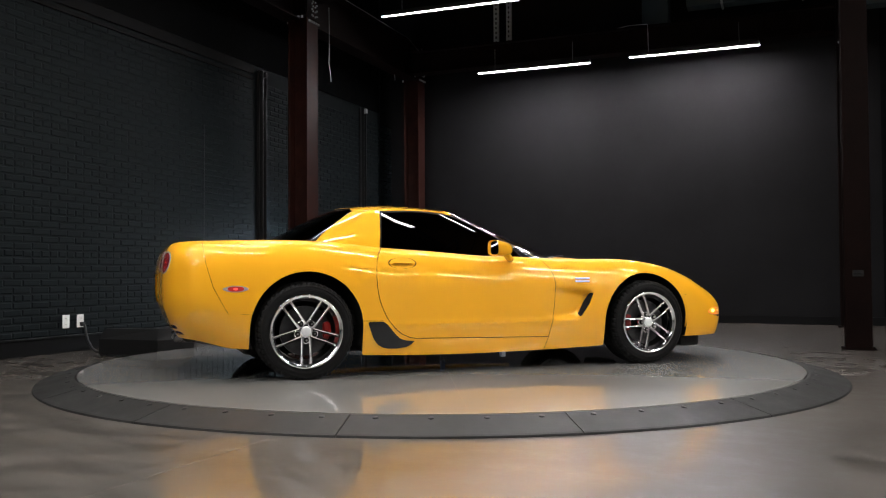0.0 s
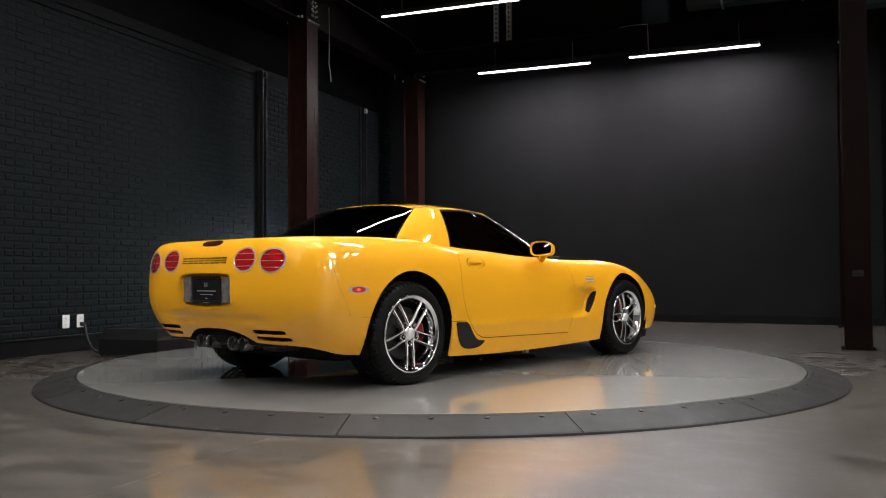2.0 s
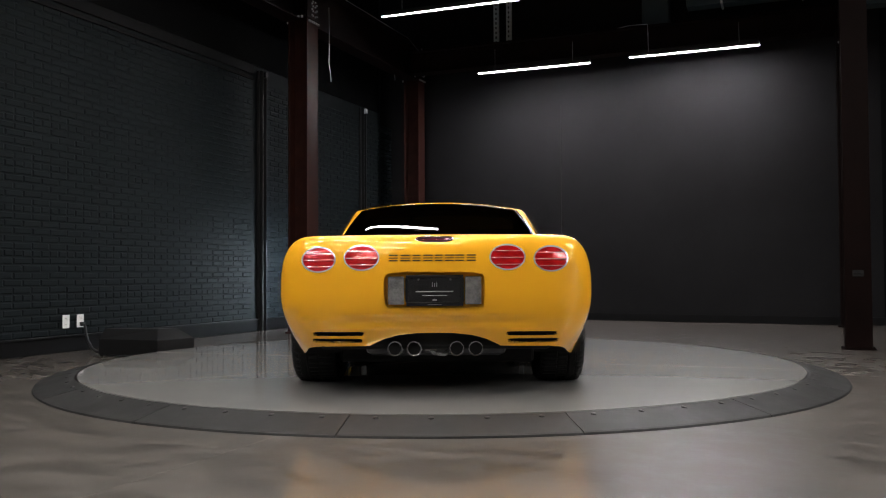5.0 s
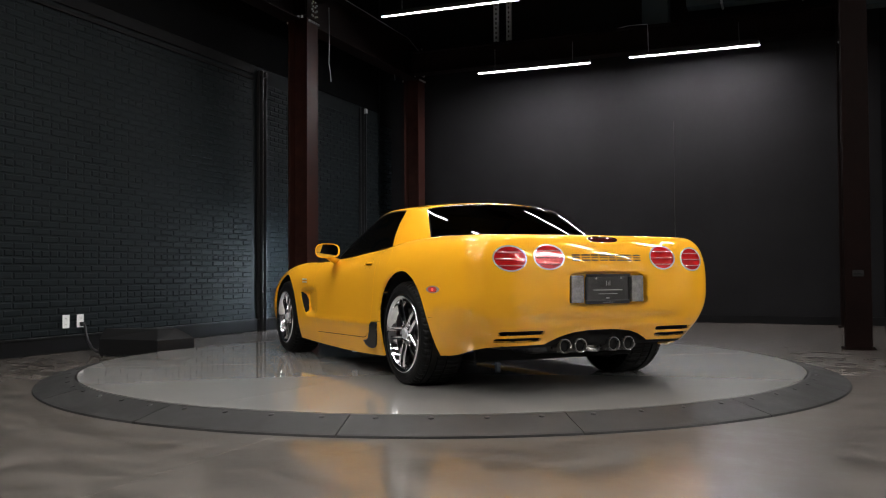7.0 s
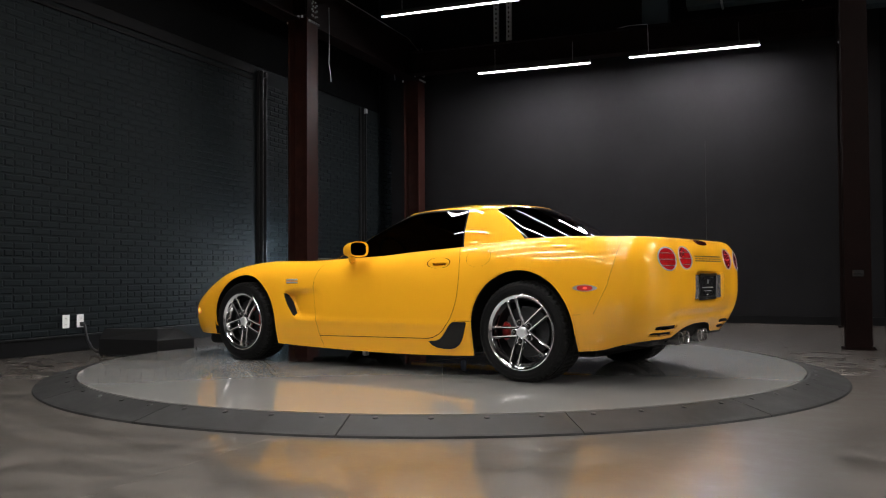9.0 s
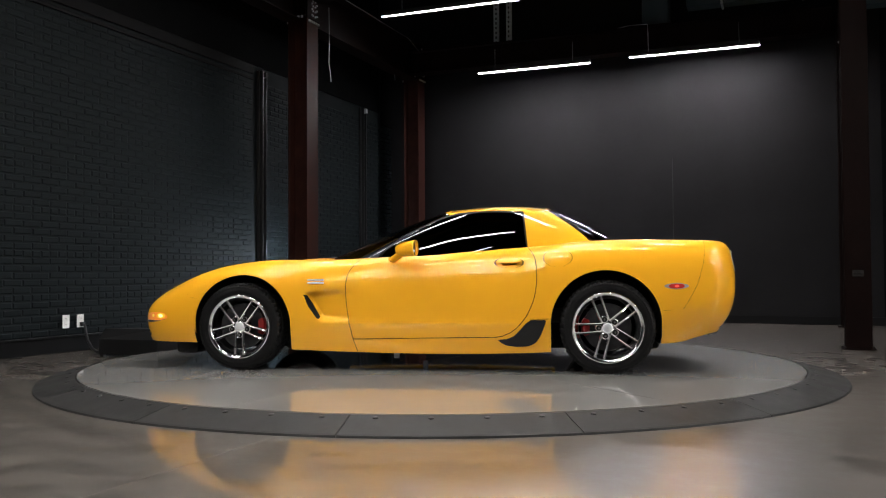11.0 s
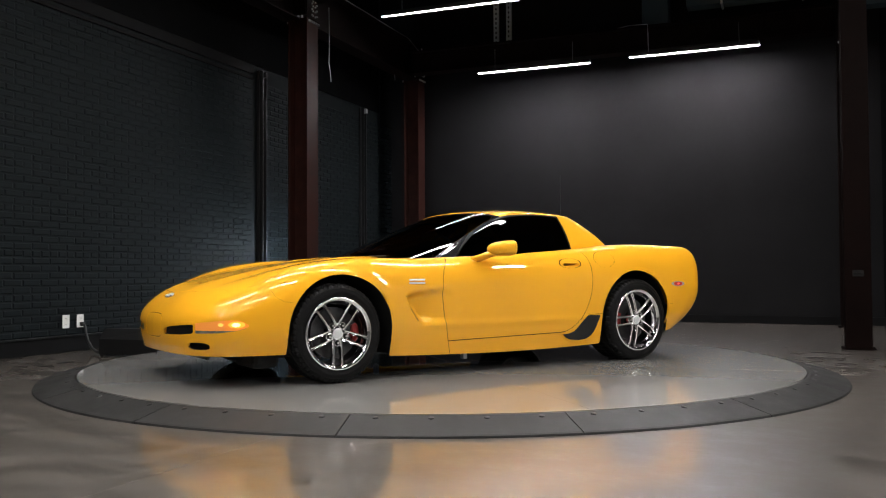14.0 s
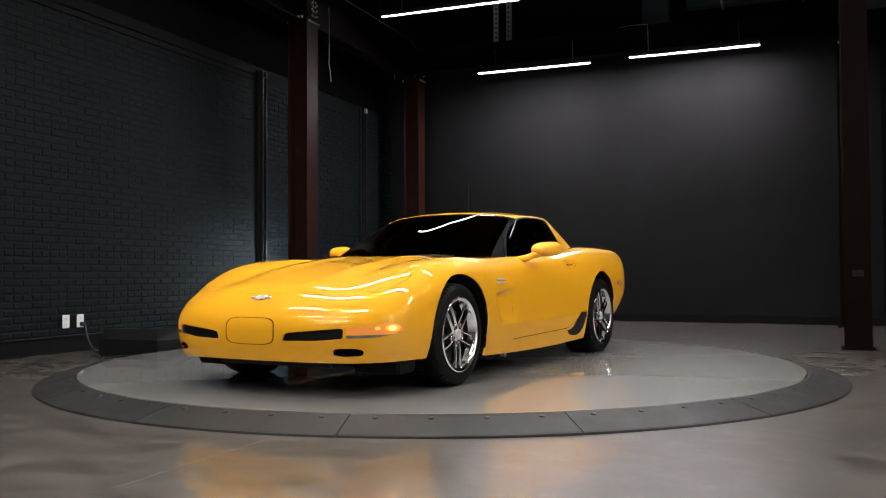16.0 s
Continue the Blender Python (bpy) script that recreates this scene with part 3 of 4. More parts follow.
            q, qn = p[pts] - n[pts] * rim, n[pts]
            p, n = np.concatenate([p, q]), np.concatenate([n, qn])
            faces += [(b, a, down[a], down[b]) for a, b in edge]
        if side < 0:
            p[:, 1] *= -1
            n[:, 1] *= -1
            faces = [f[::-1] for f in faces]
        return p.tolist(), n.tolist(), faces


def skin_part(name, skin, tags, mat, parent, sides=(1, -1), push=0.0, rim=0.0, label=""):
    """One mesh of the surface's faces with these tags, on one side or joined over both."""
    P, N, F = [], [], []
    for s in sides:
        p, n, f = skin.take(tags, s, push, rim)
        k = len(P)
        P += p
        N += n
        F += [tuple(i + k for i in g) for g in f]
    me = bpy.data.meshes.new(name)
    me.from_pydata(P, [], F)
    me.materials.append(mat)
    me.shade_smooth()
    me.normals_split_custom_set_from_vertices(N)
    ob = new(name, me)
    ob.parent = parent
    if label:
        ob["label"] = label
    return ob


def inside_poly(points, n=160, closed=True, axes=(0, 2)):
    """Signed distance (negative inside) to a smooth closed line in one of the car's planes."""
    k = [tuple(p) for p in points]
    ring = curve(k + [k[0]], n)[:-1] if closed == "soft" else densify(k, n)

    def f(p, u, v):
        q = p[:, list(axes)]
        near = np.where((np.abs(q - ring.mean(0)) < np.abs(ring - ring.mean(0)).max(0) + 0.1).all(1))[0]
        out = np.full(len(q), 1.0)
        if not len(near):
            return out
        q = q[near]
        a, b = ring, np.roll(ring, -1, 0)
        ab = b - a
        t = np.clip(((q[:, None] - a) * ab).sum(2) / np.maximum((ab * ab).sum(1), 1e-12), 0, 1)
        d = np.sqrt((((q[:, None] - a) - t[..., None] * ab) ** 2).sum(2)).min(1)
        c = ((a[:, 1] > q[:, None, 1]) != (b[:, 1] > q[:, None, 1])) & (q[:, None, 0] < (b[:, 0] - a[:, 0]) * (q[:, None, 1] - a[:, 1]) / np.where(b[:, 1] == a[:, 1], 1e-9, b[:, 1] - a[:, 1]) + a[:, 0])
        out[near] = np.where(c.sum(1) % 2 == 1, -d, d)
        return out
    return f


def densify(points, n):
    p = np.array(points, float)
    return p


def ellipse(cx, cz, rx, rz, axes=(0, 2), power=2.0):
    return lambda p, u, v: ((np.abs((p[:, axes[0]] - cx) / rx) ** power + np.abs((p[:, axes[1]] - cz) / rz) ** power) ** (1 / power) - 1) * min(rx, rz)


def band(f, half):
    """The strip within half of the line f = 0."""
    return lambda p, u, v: np.abs(f(p, u, v)) - half


car = tagged(new("sports_car"), "glossy yellow two-door sports coupe with chrome wheels and tinted windows", "car")
FRONT_AXLE, REAR_AXLE = 1.327, -1.327

# ---------------------------------------------------------------- the car: body
COVE = [(0.832, 0.545), (0.80, 0.47), (0.735, 0.378), (0.70, 0.358), (0.62, 0.352), (0.50, 0.348), (0.40, 0.40), (0.40, 0.56), (0.50, 0.60), (0.64, 0.588), (0.768, 0.572), (0.815, 0.56)]
grid = body_grid()
flat_pts = grid.reshape(-1, 3)
cove_d = inside_poly(COVE)(flat_pts, None, None)
dent = np.clip(-cove_d / 0.035, 0, 1) ** 1.2 * np.clip((flat_pts[:, 0] - 0.42) / 0.36, 0, 1) ** 1.3 * 0.066
flat_pts[:, 1] -= np.where(flat_pts[:, 1] > 0.6, dent, 0)
# a shallow fold across the tail below the plate
fold = 0.012 * np.exp(-((flat_pts[:, 2] - 0.425) / 0.022) ** 2) * np.clip((0.62 - np.abs(flat_pts[:, 1])) / 0.15, 0, 1)
flat_pts[:, 0] += np.where(flat_pts[:, 0] < -1.9, fold, 0)
body = Skin(flat_pts.reshape(grid.shape))
side = lambda p: p[:, 1] > 0.45
rear = lambda p: (p[:, 0] < -1.85) & (p[:, 2] < 0.95)
nose = lambda p: p[:, 0] > 1.6


def arch(cx, cz, r):
    return lambda p, u, v: np.hypot(p[:, 0] - cx, np.maximum(p[:, 2] - cz, 0)) - r


def line(points, half, axes=(0, 2)):
    """A strip along an open line."""
    pts = np.array(points, float)

    def f(p, u, v):
        q = p[:, list(axes)]
        a, ab = pts[:-1], np.diff(pts, axis=0)
        t = np.clip(((q[:, None] - a) * ab).sum(2) / (ab * ab).sum(1), 0, 1)
        return np.sqrt((((q[:, None] - a) - t[..., None] * ab) ** 2).sum(2)).min(1) - half
    return f


body.cut(arch(1.301, 0.333, 0.367), "arch", where=side)
body.cut(arch(-1.316, 0.339, 0.378), "arch", where=side)

DOOR = [(0.40, 0.84), (0.465, 0.776), (0.500, 0.725), (0.519, 0.67), (0.526, 0.619), (0.527, 0.56), (0.523, 0.498), (0.514, 0.42), (0.503, 0.357), (0.475, 0.229), (-0.55, 0.247), (-0.60, 0.255), (-0.658, 0.28), (-0.70, 0.312),
        (-0.738, 0.352), (-0.773, 0.40), (-0.799, 0.452), (-0.82, 0.505), (-0.832, 0.552), (-0.841, 0.61), (-0.845, 0.672), (-0.843, 0.73), (-0.834, 0.792), (-0.82, 0.83), (-0.803, 0.853), (-0.763, 0.90), (-0.6, 1.0), (0.3, 1.0)]
FLAP = [(-0.568, 0.231), (-0.60, 0.205), (-0.635, 0.191), (-0.70, 0.184), (-0.762, 0.186), (-0.80, 0.195), (-0.834, 0.214), (-0.857, 0.242), (-0.874, 0.274), (-0.895, 0.33), (-0.907, 0.362), (-0.90, 0.371), (-0.80, 0.371), (-0.765, 0.345), (-0.736, 0.314), (-0.71, 0.283), (-0.675, 0.252), (-0.63, 0.236)]
door_f, flap_f = inside_poly(DOOR), inside_poly(FLAP)


VENT = [(0.834, 0.548), (0.812, 0.548), (0.715, 0.392), (0.722, 0.374), (0.738, 0.378), (0.80, 0.465)]
handle_f = ellipse(-0.65, 0.771, 0.1, 0.037, power=2.2)
seam_f = line([(-1.99, 0.93), (-1.985, 0.86), (-1.972, 0.767), (-1.93, 0.62), (-1.862, 0.493), (-1.834, 0.447), (-1.70, 0.437)], 0.0016)
fuel_f = ellipse(-0.99, 0.803, 0.1, 0.064)
plate_cover_f = ellipse(0.0, 0.371, 0.178, 0.077, (1, 2), 4.5)
hood_f = line([(2.112, 0.0), (2.105, 0.16), (2.076, 0.36), (2.0, 0.5)], 0.0026, (0, 1))
popup_f = inside_poly([(2.0, 0.50), (1.885, 0.515), (1.76, 0.525), (1.70, 0.56), (1.672, 0.66), (1.672, 0.745), (1.705, 0.768), (1.76, 0.765), (1.85, 0.735), (1.96, 0.62)], axes=(0, 1))
corner_f = line([(1.765, 0.60), (1.745, 0.56), (1.70, 0.53), (1.64, 0.52)], 0.0016)
low_f = line([(0.475, 0.229), (0.447, 0.14)], 0.0026)
sill_f = line([(-0.80, 0.376), (-0.95, 0.378)], 0.0022)
on_top = lambda p: nose(p) & (p[:, 2] > 0.5)
for fn, wh in ((door_f, side), (handle_f, side), (fuel_f, side), (seam_f, side), (corner_f, side), (low_f, side), (sill_f, side), (ellipse(-1.788, 0.604, 0.082, 0.0215), side),
               (plate_cover_f, lambda p: nose(p) & (p[:, 2] < 0.5)), (hood_f, on_top), (popup_f, on_top)):
    body.refine(fn, 4, 0.016, wh)
body.refine(inside_poly(VENT), 8, 0.014, side)
for z0 in (0.356, 0.315):
    body.refine(ellipse(0.555, z0, 0.145, 0.0125, (1, 2), 6.0), 6, 0.016, rear)
body.refine(ellipse(0.0, 0.893, 0.1, 0.0135, (1, 2), 3.0), 3, 0.02, rear)
body.weld()
body.cut(flap_f, "flap", where=side)
body.cut(inside_poly(VENT), "vent", where=side)
body.cut(band(door_f, 0.0029), "gap_door", where=side)
body.cut(door_f, "door", where=side)
body.cut(low_f, "gap_door", where=side)
body.cut(sill_f, "gap_sill", where=side)
body.cut(band(handle_f, 0.0018), "gap_handle", among=("door",), where=side)
body.cut(ellipse(-0.655, 0.762, 0.083, 0.016), "handle_cup", among=("door",), where=side)
body.cut(band(fuel_f, 0.0016), "fuel_gap", where=side)
body.cut(ellipse(-1.788, 0.604, 0.082, 0.0215, power=1.7), "marker_bezel", where=side)
body.cut(ellipse(-1.788, 0.604, 0.052, 0.0165, power=2.4), "marker", among=("marker_bezel",), where=side)
body.cut(ellipse(-1.79, 0.604, 0.015, 0.008), "marker_bulb", among=("marker",), where=side)
body.cut(seam_f, "gap_seam", where=lambda p: (p[:, 1] > 0.6) & (p[:, 0] < -1.6))
# tail
for cy, cz, ry in ((0.655, 0.778, 0.1), (0.41, 0.787, 0.102)):
    body.cut(ellipse(cy, cz, ry, 0.0735, (1, 2)), "tail_bezel", where=rear)
    body.cut(ellipse(cy, cz, ry - 0.0075, 0.066, (1, 2)), "tail_lens", among=("tail_bezel",), where=rear)
body.cut(ellipse(0.0, 0.893, 0.106, 0.0185, (1, 2), 2.6), "brake_bezel", where=rear)
body.cut(ellipse(0.0, 0.893, 0.098, 0.0125, (1, 2), 3.0), "brake_light", among=("brake_bezel",), where=rear)
body.cut(ellipse(0.0, 0.601, 0.285, 0.106, (1, 2), 7.0), "plate_recess", where=rear)
for z, y0, y1 in ((0.356, 0.405, 0.695), (0.315, 0.415, 0.705)):
    body.cut(ellipse((y0 + y1) / 2, z, (y1 - y0) / 2, 0.0125, (1, 2), 6.0), "slot", where=rear)
body.cut(inside_poly([(0.43, 0.2), (0.40, 0.262), (0.36, 0.292), (0.29, 0.325), (0.21, 0.348), (0.10, 0.36), (-0.2, 0.362), (-0.2, 0.2)], axes=(1, 2)), "exhaust_cut", where=rear)
# nose
body.cut(inside_poly([(0.238, 0.325), (0.25, 0.318), (0.45, 0.323), (0.598, 0.336), (0.610, 0.345), (0.612, 0.385), (0.604, 0.394), (0.45, 0.382), (0.27, 0.366), (0.25, 0.358)], axes=(1, 2)), "grille", where=nose)
LAMP = [(2.168, 0.338), (2.168, 0.402), (2.10, 0.412), (2.03, 0.419), (1.97, 0.419), (1.93, 0.406), (1.90, 0.385), (1.925, 0.367), (1.97, 0.355), (2.06, 0.342)]
body.cut(inside_poly(LAMP), "lamp", where=lambda p: nose(p) & (p[:, 1] > 0.5))
body.cut(lambda p, u, v: p[:, 2] - (0.356 + 0.3 * np.maximum(0, 1.97 - p[:, 0])), "lamp_clear", among=("lamp",))
body.cut(lambda p, u, v: 2.035 - p[:, 0], "lamp_pale", among=("lamp",))
body.cut(ellipse(2.055, 0.392, 0.014, 0.011), "lamp_white", among=("lamp_pale",))
body.cut(ellipse(1.972, 0.392, 0.046, 0.021), "lamp_warm", among=("lamp",))
body.cut(ellipse(1.975, 0.391, 0.024, 0.013), "lamp_hot", among=("lamp_warm",))
body.cut(ellipse(0.625, 0.259, 0.075, 0.0235, (1, 2), 3.0), "duct", where=nose)
body.cut(band(plate_cover_f, 0.002), "gap_cover", where=lambda p: nose(p) & (p[:, 2] < 0.52))
body.cut(hood_f, "gap_hood", where=on_top)
body.cut(band(popup_f, 0.0026), "gap_popup", where=on_top)
body.cut(corner_f, "gap_corner", where=side)

skin_part("body_shell", body, ("skin", "fuel_gap"), YELLOW, car, (-1,), rim=0.014, label="glossy yellow body side and half of the bumpers")
skin_part("body_shell", body, ("skin",), YELLOW, car, (1,), rim=0.014, label="glossy yellow body side with the fuel door")
skin_part("fuel_door_gap", body, ("fuel_gap",), GAP, car, (1,), push=0.003)
skin_part("hood_gap", body, ("gap_hood",), GAP, car, push=0.003)
skin_part("plate_cover_gap", body, ("gap_cover",), GAP, car, push=0.003)
for s in (1, -1):
    for tag, name in (("gap_door", "door_gap"), ("gap_sill", "sill_gap"), ("gap_handle", "handle_gap"), ("gap_seam", "bumper_seam"), ("gap_popup", "headlamp_cover_gap"), ("gap_corner", "corner_seam")):
        skin_part(name, body, (tag,), GAP, car, (s,), push=0.003)
for s in (1, -1):
    door = skin_part("door", body, ("door",), YELLOW, car, (s,), rim=0.012, label="yellow door")
    skin_part("handle_cup", body, ("handle_cup",), YELLOW, door, (s,), push=0.022, rim=-0.022)
    part("door_handle", lathe([(0.0, -0.006), (0.007, -0.005), (0.010, 0.0), (0.007, 0.005), (0.0, 0.006)], 20), YELLOW, door, "", True, pose(-0.655, s * 0.874, 0.772) @ Matrix.Diagonal((7.2, 1.2, 1.35, 1)))
    skin_part("side_scoop", body, ("flap",), BLACK_PLASTIC, car, (s,), push=-0.010, rim=0.02, label="matt black scoop ahead of the rear wheel")
    skin_part("fender_vent", body, ("vent",), UNDERBODY, car, (s,), push=0.006, label="dark slot of the fender vent")
    mk = skin_part("side_marker", body, ("marker_bezel",), BEZEL, car, (s,), push=-0.003, rim=0.006)
    skin_part("lens", body, ("marker",), LENS_RED_GLOW, mk, (s,), push=-0.005, label="lit red lens")
    skin_part("bulb_glow", body, ("marker_bulb",), BULB_RED, mk, (s,), push=-0.005)
    tl = skin_part("tail_light", body, ("tail_bezel",), BEZEL, car, (s,), push=-0.004, rim=0.012, label="pair of round tail lights")
    skin_part("lens", body, ("tail_lens",), LENS_RED, tl, (s,), push=-0.001, label="ribbed red lens")
    skin_part("bumper_slot", body, ("slot",), UNDERBODY, car, (s,), push=0.025, rim=-0.025, label="pair of dark bumper slots")
    gr = skin_part("grille", body, ("grille",), BLACK_PLASTIC, car, (s,), push=0.02, rim=-0.02, label="black mesh grille")
    lp = skin_part("turn_lamp", body, ("lamp",), LAMP_ORANGE, car, (s,), push=0.001, label="lit amber front lamp")
    skin_part("bulb_glow", body, ("lamp_hot",), LAMP_HOT, lp, (s,), push=0.001)
    skin_part("lamp_reflector", body, ("lamp_warm",), LAMP_WARM, lp, (s,), push=0.001)
    skin_part("clear_lens", body, ("lamp_pale",), LAMP_PALE, lp, (s,), push=0.001, label="pale inner half of the lamp")
    skin_part("parking_bulb", body, ("lamp_white",), LAMP_WHITE, lp, (s,), push=0.001)
    skin_part("clear_strip", body, ("lamp_clear",), LENS_CLEAR, lp, (s,), push=0.001)
    skin_part("air_duct", body, ("duct",), UNDERBODY, car, (s,), push=0.05, rim=-0.05, label="dark lower air duct")
brake = skin_part("high_brake_light", body, ("brake_light",), LENS_DARK, car, push=0.004, rim=-0.006)
skin_part("bezel", body, ("brake_bezel",), CHROME, brake, push=-0.002, rim=0.006, label="thin chrome bezel")
recess = skin_part("plate_recess", body, ("plate_recess",), YELLOW, car, push=0.05, rim=-0.05, label="recess for the plate")


def surface(y, z, rear_end=True):
    """The body's x at a place of its tail or nose."""
    p = flat_pts[flat_pts[:, 0] < -1.8] if rear_end else flat_pts[flat_pts[:, 0] > 1.6]
    d = (p[:, 1] - abs(y)) ** 2 + (p[:, 2] - z) ** 2
    k = np.argsort(d)[:4]
    w = 1 / (d[k] + 1e-6)
    return float((p[k, 0] * w).sum() / w.sum())


# ribs on the tail lights, pale to paint in the reflections along them
for s in (1, -1):
    for cy, cz in ((0.655, 0.778), (0.41, 0.787)):
        for k, dz in enumerate((-0.04, -0.002, 0.036)):
            half = 0.09 * math.sqrt(max(0.02, 1 - (dz / 0.066) ** 2))
            pts = []
            for i in range(9):
                y = cy + half * (i / 4 - 1)
                pts.append((surface(y, cz + dz) - 0.003, s * y, cz + dz))
            part("glint_rib", pipe(pts, 0.0026, 6), GLINT_RIB, car, smooth=True)
# plate, lamps and lettering bars
plate = part("number_plate", box(-0.006, 0.006, -0.152, 0.152, -0.078, 0.078, 0.003), PLATE_BLACK, car, "black dealer plate in a black frame", m=pose(-2.222, 0, 0.603, 0, -3, 0))
part("plate_frame", box(-0.010, -0.004, -0.160, 0.160, 0.070, 0.086, 0.003), BLACK_PLASTIC, plate)
part("plate_frame", box(-0.010, -0.004, -0.160, 0.160, -0.088, -0.066, 0.003), BLACK_PLASTIC, plate)
for y in (-0.156, 0.156):
    part("plate_frame", box(-0.010, -0.004, y - 0.008, y + 0.008, -0.066, 0.07, 0.002), BLACK_PLASTIC, plate)
for y0, y1, z0, z1 in ((-0.014, -0.011, 0.018, 0.046), (0.011, 0.014, 0.018, 0.046), (-0.0015, 0.0015, 0.018, 0.040), (-0.105, 0.105, -0.010, -0.004), (-0.07, 0.07, -0.031, -0.028), (-0.012, 0.012, -0.058, -0.051), (-0.04, 0.04, -0.081, -0.0785)):
    part("print_bar", box(-0.0115 if z0 < -0.07 else -0.0075, -0.006, y0, y1, z0, z1), PRINT_GREY, plate)
for y in (-0.09, 0.09):
    for z in (0.062,):
        part("screw", rod((-0.012, y, z), (-0.006, y, z), 0.006, seg=10), CHROME, plate)
for s in (1, -1):
    part("reverse_lamp", box(-2.232, -2.19, s * 0.217 - 0.047, s * 0.217 + 0.047, 0.522, 0.682, 0.008), LENS_CLEAR, car, "clear grey reversing lamp")
LETTERS = [(0.255, 0.205), (0.190, 0.135), (0.122, 0.078), (0.062, 0.010), (-0.002, -0.046), (-0.060, -0.110), (-0.116, -0.166), (-0.182, -0.232)]
for a, b in LETTERS:
    for y0, y1, z0, z1 in ((b, a, 0.766, 0.773), (b, a, 0.7815, 0.7865), (b, a, 0.796, 0.803)):
        x = surface((a + b) / 2, (z0 + z1) / 2)
        part("letter_bar", box(x - 0.003, x + 0.006, y0, y1, z0, z1), LETTER_DARK, car)
for s in (1, -1):
    for dz in (-0.011, 0.011):
        part("badge_bar", box(-0.062, 0.062, -0.003, 0.003, -0.006, 0.006, 0.002), BADGE_GREY, car, m=pose(0.744, s * 0.905, 0.645 + dz, 0, 0, -s * 2.0))
emblem = bmesh.new()
for a in (-1, 1):
    box(-0.004, 0.004, min(a * 0.008, a * 0.075), max(a * 0.008, a * 0.075), -0.016, 0.0, 0.003, emblem)
    box(-0.004, 0.004, min(a * 0.004, a * 0.035), max(a * 0.004, a * 0.035), -0.032, 0.018, 0.003, emblem)
part("emblem", emblem, BADGE_GREY, car, "winged silver emblem", m=pose(2.138, 0.0, 0.566, 0, -62, 0))
# antenna
mast = part("antenna", rod((-1.97, -0.745, 0.9), (-1.97, -0.745, 1.69), 0.0022, seg=8), BLACK_STEEL, car, "thin black mast antenna")
part("antenna_base", rod((-1.97, -0.745, 0.885), (-1.97, -0.745, 0.925), 0.017, seg=14, r2=0.010), BLACK_PLASTIC, mast)
# underside
part("floor_pan", box(-1.7, 1.9, -0.60, 0.60, 0.15, 0.42, 0.02), UNDERBODY, car)
part("inner_sill", box(-0.92, 0.92, -0.80, 0.80, 0.155, 0.40, 0.02), UNDERBODY, car)
part("rear_valance", box(-2.1, -1.6, -0.66, 0.66, 0.262, 0.42, 0.02), UNDERBODY, car)
part("front_valance", box(1.75, 2.13, -0.56, 0.56, 0.205, 0.33, 0.03), UNDERBODY, car)
for s in (1, -1):
    part("air_dam", box(1.68, 1.86, s * 0.62 - 0.17, s * 0.62 + 0.17, 0.112, 0.22, 0.03), UNDERBODY, car, "black rubber air dam flap")
part("air_dam", box(2.0, 2.03, -0.42, 0.42, 0.15, 0.215, 0.01), BLACK_PLASTIC, car, "black rubber chin spoiler")
for s in (1, -1):
    part("jack_pad", box(0.18, 0.215, s * 0.66 - 0.02, s * 0.66 + 0.02, 0.075, 0.16, 0.004), GALVANISED, car)
# wheel wells
for cx, cz, r in ((1.301, 0.333, 0.372), (-1.316, 0.339, 0.383)):
    for s in (1, -1):
        w = bmesh.new()
        rings = []
        for y in (0.52, 0.885):
            rings.append([w.verts.new((cx + r * math.cos(a), s * y, cz + r * math.sin(a))) for a in np.linspace(-0.35, math.pi + 0.35, 33)])
        for i in range(32):
            w.faces.new((rings[0][i], rings[0][i + 1], rings[1][i + 1], rings[1][i]))
        w.faces.new(rings[0])
        part("wheel_well", w, UNDERBODY, car, smooth=False)
# exhaust
for y in (0.232, 0.122, -0.122, -0.232):
    tip = part("exhaust_tip", lathe([(0.038, 0.0), (0.041, -0.003), (0.0425, 0.0), (0.0425, 0.2), (0.037, 0.2), (0.036, 0.003), (0.038, 0.0)], 32), EXHAUST, car, "round polished exhaust tip", True,
               pose(-2.125, y, 0.268, 0, 90, 0) @ pose(0, 0, 0, 0, 3, 0))
    part("lip", lathe([(0.0375, 0.001), (0.040, -0.0035), (0.0428, 0.001)], 32), CHROME, tip, "", True)
    part("bore", rod((0, 0, 0.02), (0, 0, 0.19), 0.0355, seg=24), UNDERBODY, tip)
part("exhaust_bracket", box(-2.08, -2.07, -0.005, 0.06, 0.25, 0.335, 0.004), EXHAUST, car, "steel bracket between the exhaust tips")
part("muffler_strap", pipe([(-2.0, 0.05, 0.33), (-2.04, 0.045, 0.27), (-2.05, 0.01, 0.235), (-2.05, -0.05, 0.228), (-2.03, -0.09, 0.25)], 0.011, 8), STEEL, car, "bent bright steel strap", True)
part("muffler", box(-2.0, -1.75, -0.42, 0.42, 0.215, 0.33, 0.05), DARK_STEEL, car)

